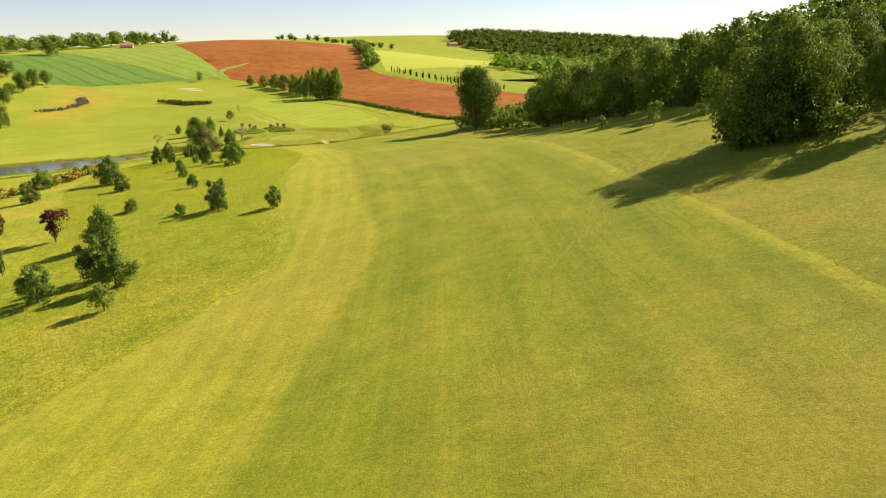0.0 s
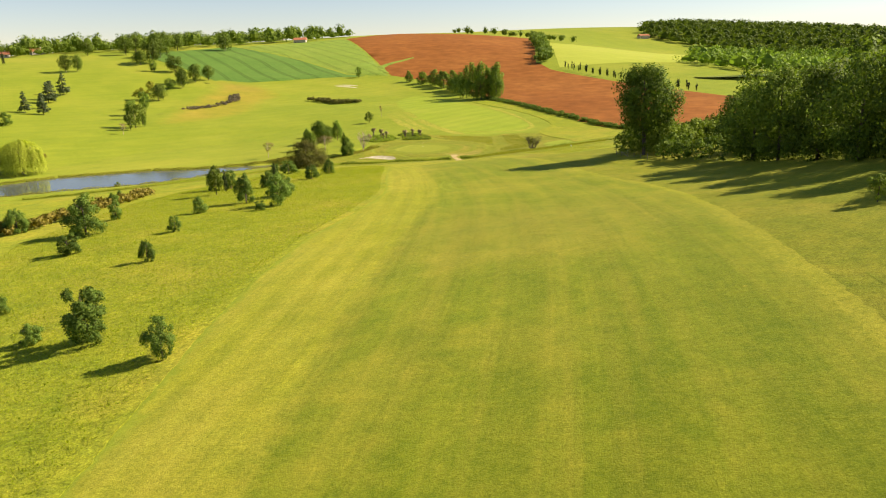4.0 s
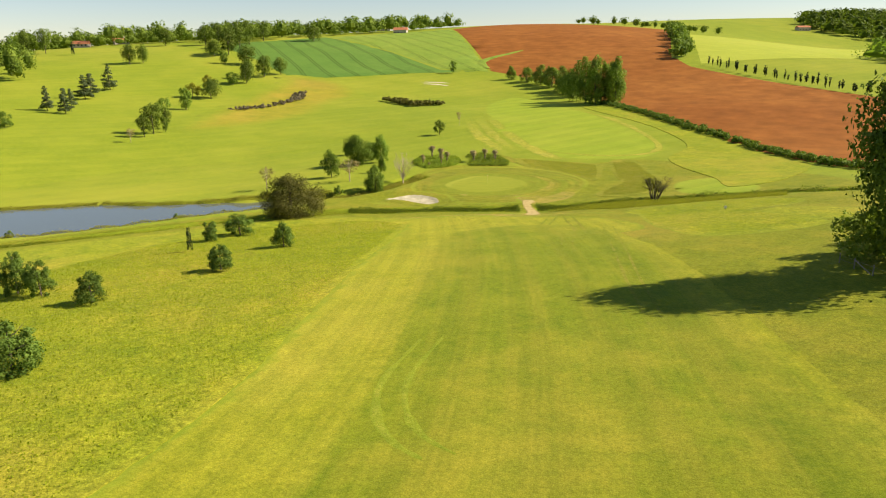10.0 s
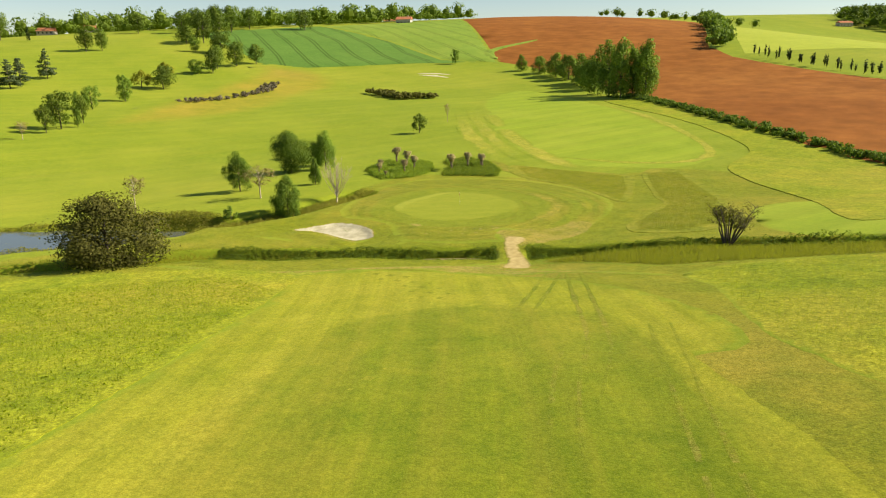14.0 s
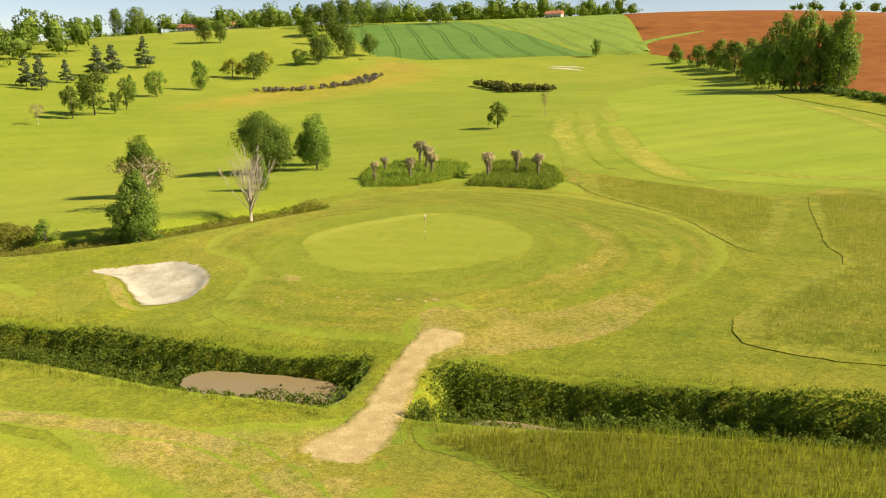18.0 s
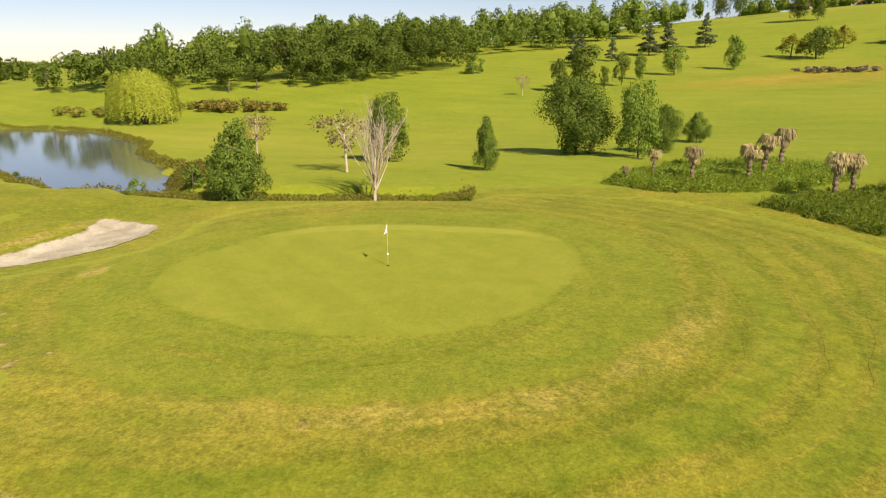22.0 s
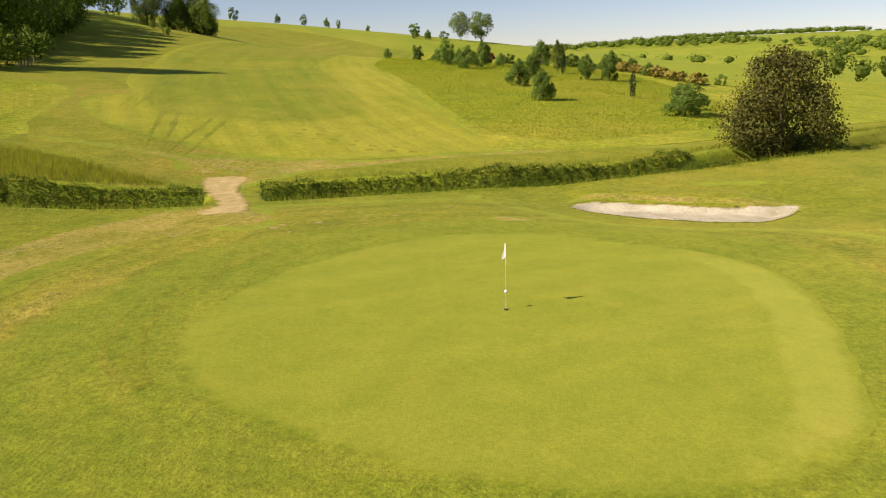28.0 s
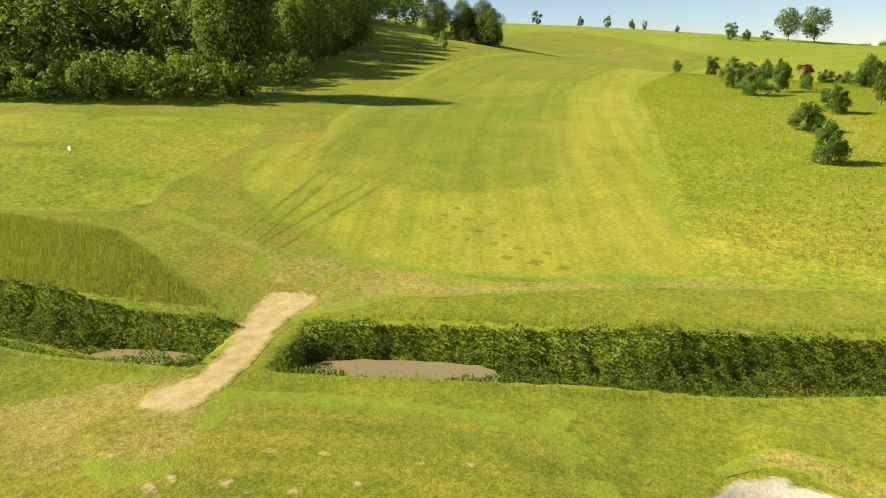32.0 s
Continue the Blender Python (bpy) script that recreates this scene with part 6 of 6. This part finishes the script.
# ---- flag, marker, fence, houses, carts ----
def make_flag(x, y):
    z = height_at(x, y) + 0.06
    root = tagged(new("flagstick"), "white golf flagstick with a small white and red flag", "flagstick")
    root.location = (x, y, z)
    v, f = [], []
    tube(v, f, [(0, 0, -0.1), (0, 0, 1.0), (0, 0, 2.15)], [0.008, 0.0065, 0.0055], 8)
    part("pole", mesh_of("pole", v, f, [POLE], True), root)
    v, f = [], []
    # a limp cloth, white on its eastern face and red on the other
    for side in (0, 1):
        first = len(v)
        for k in range(7):
            u = k / 6
            fold = 0.035 * math.sin(u * 8) - 0.012 * side
            for z, reach in ((2.13 - 0.20 * u * u, 0.09), (1.92 - 0.18 * u, 0.17), (1.70 - 0.14 * u, 0.23)):
                v.append((0.45 * u * reach + 0.89 * fold, -0.89 * u * reach + 0.45 * fold, z))
            if k:
                a, b = first + 3 * k - 3, first + 3 * k
                f += [(a, a + 1, b + 1, b), (a + 1, a + 2, b + 2, b + 1)]
    me = mesh_of("flag", v, f, [FLAG_WHITE, FLAG_RED], True)
    for face in me.polygons[12:]:
        face.material_index = 1
    part("flag", me, root, "small limp flag, white on one face and red on the other")
    v, f = [], []
    for i in range(7):
        for j in range(10):
            a, b = math.pi * i / 6, 6.283 * j / 10
            v.append((0.055 * math.sin(a) * math.cos(b), 0.055 * math.sin(a) * math.sin(b), 0.58 + 0.055 * math.cos(a)))
            if i:
                f.append((10 * i - 10 + j, 10 * i + j, 10 * i + (j + 1) % 10, 10 * i - 10 + (j + 1) % 10))
    part("range_ball", mesh_of("range_ball", v, f, [WHITE], True), root, "white ball on the pole")
    v, f = [], []
    tube(v, f, [(0, 0, -0.12), (0, 0, 0.004)], [0.06, 0.06], 14)
    part("cup", mesh_of("cup", v, f, [DARK]), root, "dark cup in the green")


make_flag(*FLAG)


def block(sx, sy, sz, bevel=0.02, at=(0, 0, 0)):
    bm = bmesh.new()
    bmesh.ops.create_cube(bm, size=1, matrix=Matrix.LocRotScale(Vector(at) + Vector((0, 0, sz / 2)), None, (sx, sy, sz)))
    if bevel:
        bmesh.ops.bevel(bm, geom=bm.edges[:], offset=bevel, segments=1, affect="EDGES")
    return bm


def from_bm(name, bm, material):
    me = bpy.data.meshes.new(name)
    bm.to_mesh(me)
    bm.free()
    me.materials.append(material)
    return me


root = tagged(new("tee_marker"), "small white marker board on a short post in the grass", "marker")
root.location = (-7.5, 280.5, height_at(-7.5, 280.5))
part("board", from_bm("board", block(0.42, 0.05, 0.42, 0.01, (0, 0, 0.35)), WHITE), root)
part("post", from_bm("post", block(0.07, 0.07, 0.4, 0.01, (0, 0, -0.05)), POST), root)

FENCE = [(6.2, 241.5), (7.4, 239.2), (8.8, 236.4), (10.2, 233.6), (11.6, 230.8), (13, 228)]
fence = tagged(new("fence"), "short weathered post and wire fence at the wood's corner", "fence")
fence.location = (8.8, 236.4, height_at(8.8, 236.4))
for k, (x, y) in enumerate(FENCE):
    ob = part("post", from_bm("post", block(0.12, 0.12, 1.25, 0.015, (0, 0, -0.1)), POST), fence)
    ob.location = Vector((x, y, height_at(x, y))) - fence.location
    if k:
        px, py = FENCE[k - 1]
        for z in (0.5, 0.95):
            v, f = [], []
            a = Vector((px, py, height_at(px, py) + z)) - fence.location
            b = Vector((x, y, height_at(x, y) + z)) - fence.location
            tube(v, f, [a, (a + b) / 2 - Vector((0, 0, 0.04)), b], [0.012] * 3, 5)
            part("wire", mesh_of("wire", v, f, [POST], True), fence)
rail = part("rail", from_bm("rail", block(2.9, 0.08, 0.1, 0.01), POST), fence, "slanting broken rail")
rail.matrix_basis = Matrix.Translation(Vector((8.0, 238.0, height_at(8, 238) + 0.5)) - fence.location) @ Euler((0, 0.25, -1.1)).to_matrix().to_4x4()


def make_house(x, y, turn, length=11, width=7, wall_h=3.0, lift=0.0):
    root = tagged(new("house"), "cream farmhouse with an orange clay-tile roof among trees", "house", "distant houses")
    root.matrix_basis = pose(x, y, height_at(x, y) - 0.3 + lift, 0, 0, turn)
    part("wall", from_bm("wall", block(length, width, wall_h, 0), WALL), root)
    e, r = 0.5, 2.2
    hl, hw = length / 2 + e, width / 2 + e
    v = [(-hl, -hw, wall_h - 0.2), (hl, -hw, wall_h - 0.2), (hl, hw, wall_h - 0.2), (-hl, hw, wall_h - 0.2), (-hl, 0, wall_h + r), (hl, 0, wall_h + r)]
    roof = part("roof", mesh_of("roof", v, [(0, 1, 5, 4), (2, 3, 4, 5), (3, 0, 4), (1, 2, 5), (3, 2, 1, 0)], [ROOF]), root)
    ch = part("chimney", from_bm("chimney", block(0.8, 0.8, 1.8, 0.05), WALL), roof)
    ch.location = (length * 0.25, 0.6, wall_h + r - 0.7)
    for k in range(4):
        for side in (-1, 1):
            win = part("window", from_bm("window", block(1.1, 0.12, 1.3, 0.02), DARK), root)
            win.location = (-length / 2 + length * (k + 0.5) / 4, side * width / 2, 1.2)


for spot in [(-596, 207, 20, 18, 10, 5, 0.5), (-604, 222, 70, 14, 9, 5, 0.5), (-486, 556, 30), (-482, 590, 60), (-318, 760, 15, 12, 8, 4.5, -1.5), (-432, 935, 20, 16, 9, 5, 1.0), (-662, -802, 30, 18, 10, 6), (-575, -388, 60, 16, 9, 5), (28, 1340, 30, 18, 10, 5)]:
    make_house(*spot)
make_house(-352, 262, 40, 14, 9, 4.5, 1.5)


def make_cart(x, y, turn, paint):
    root = tagged(new("golf_cart"), ("white" if paint == WHITE else "black") + " golf cart parked on mown grass by the pond", "golf cart", "golf carts")
    root.matrix_basis = pose(x, y, height_at(x, y), 0, 0, turn)
    part("body", from_bm("body", block(1.1, 2.3, 0.6, 0.12, (0, 0, 0.25)), paint), root)
    part("seat", from_bm("seat", block(1.0, 0.6, 0.5, 0.08, (0, -0.2, 0.8)), DARK), root)
    part("canopy", from_bm("canopy", block(1.15, 1.6, 0.08, 0.03, (0, -0.1, 1.75)), DARK), root)
    for px, py in ((-0.5, 0.5), (0.5, 0.5), (-0.5, -0.7), (0.5, -0.7)):
        v, f = [], []
        tube(v, f, [(px, py, 0.8), (px, py, 1.76)], [0.02, 0.02], 6)
        part("strut", mesh_of("strut", v, f, [DARK]), root)
        v, f = [], []
        tube(v, f, [(px * 1.0 - 0.09, py * 1.2, 0.22), (px + 0.09, py * 1.2, 0.22)], [0.22, 0.22], 14)
        f.append(tuple(reversed(range(14))))
        part("wheel", mesh_of("wheel", v, f, [DARK]), root)


make_cart(-213, 186, 40, WHITE)
make_cart(-206.5, 219.5, 75, DARK)
for s in [(-147.5, 196.5, 3.1, 3.6), (-150, 198.6, 3.3, 3.6), (-152.5, 200.6, 3.4, 4.0), (-155, 202.8, 3.1, 3.8), (-157.5, 204.6, 3.0, 3.4), (-104, 203, 2.2, 2.6), (-112, 202, 2.4, 3.0)]:
    plant("bush", "hedge_bush", s, "low green bush in a broken hedge row beyond the hill", "bush", "broken hedge row")
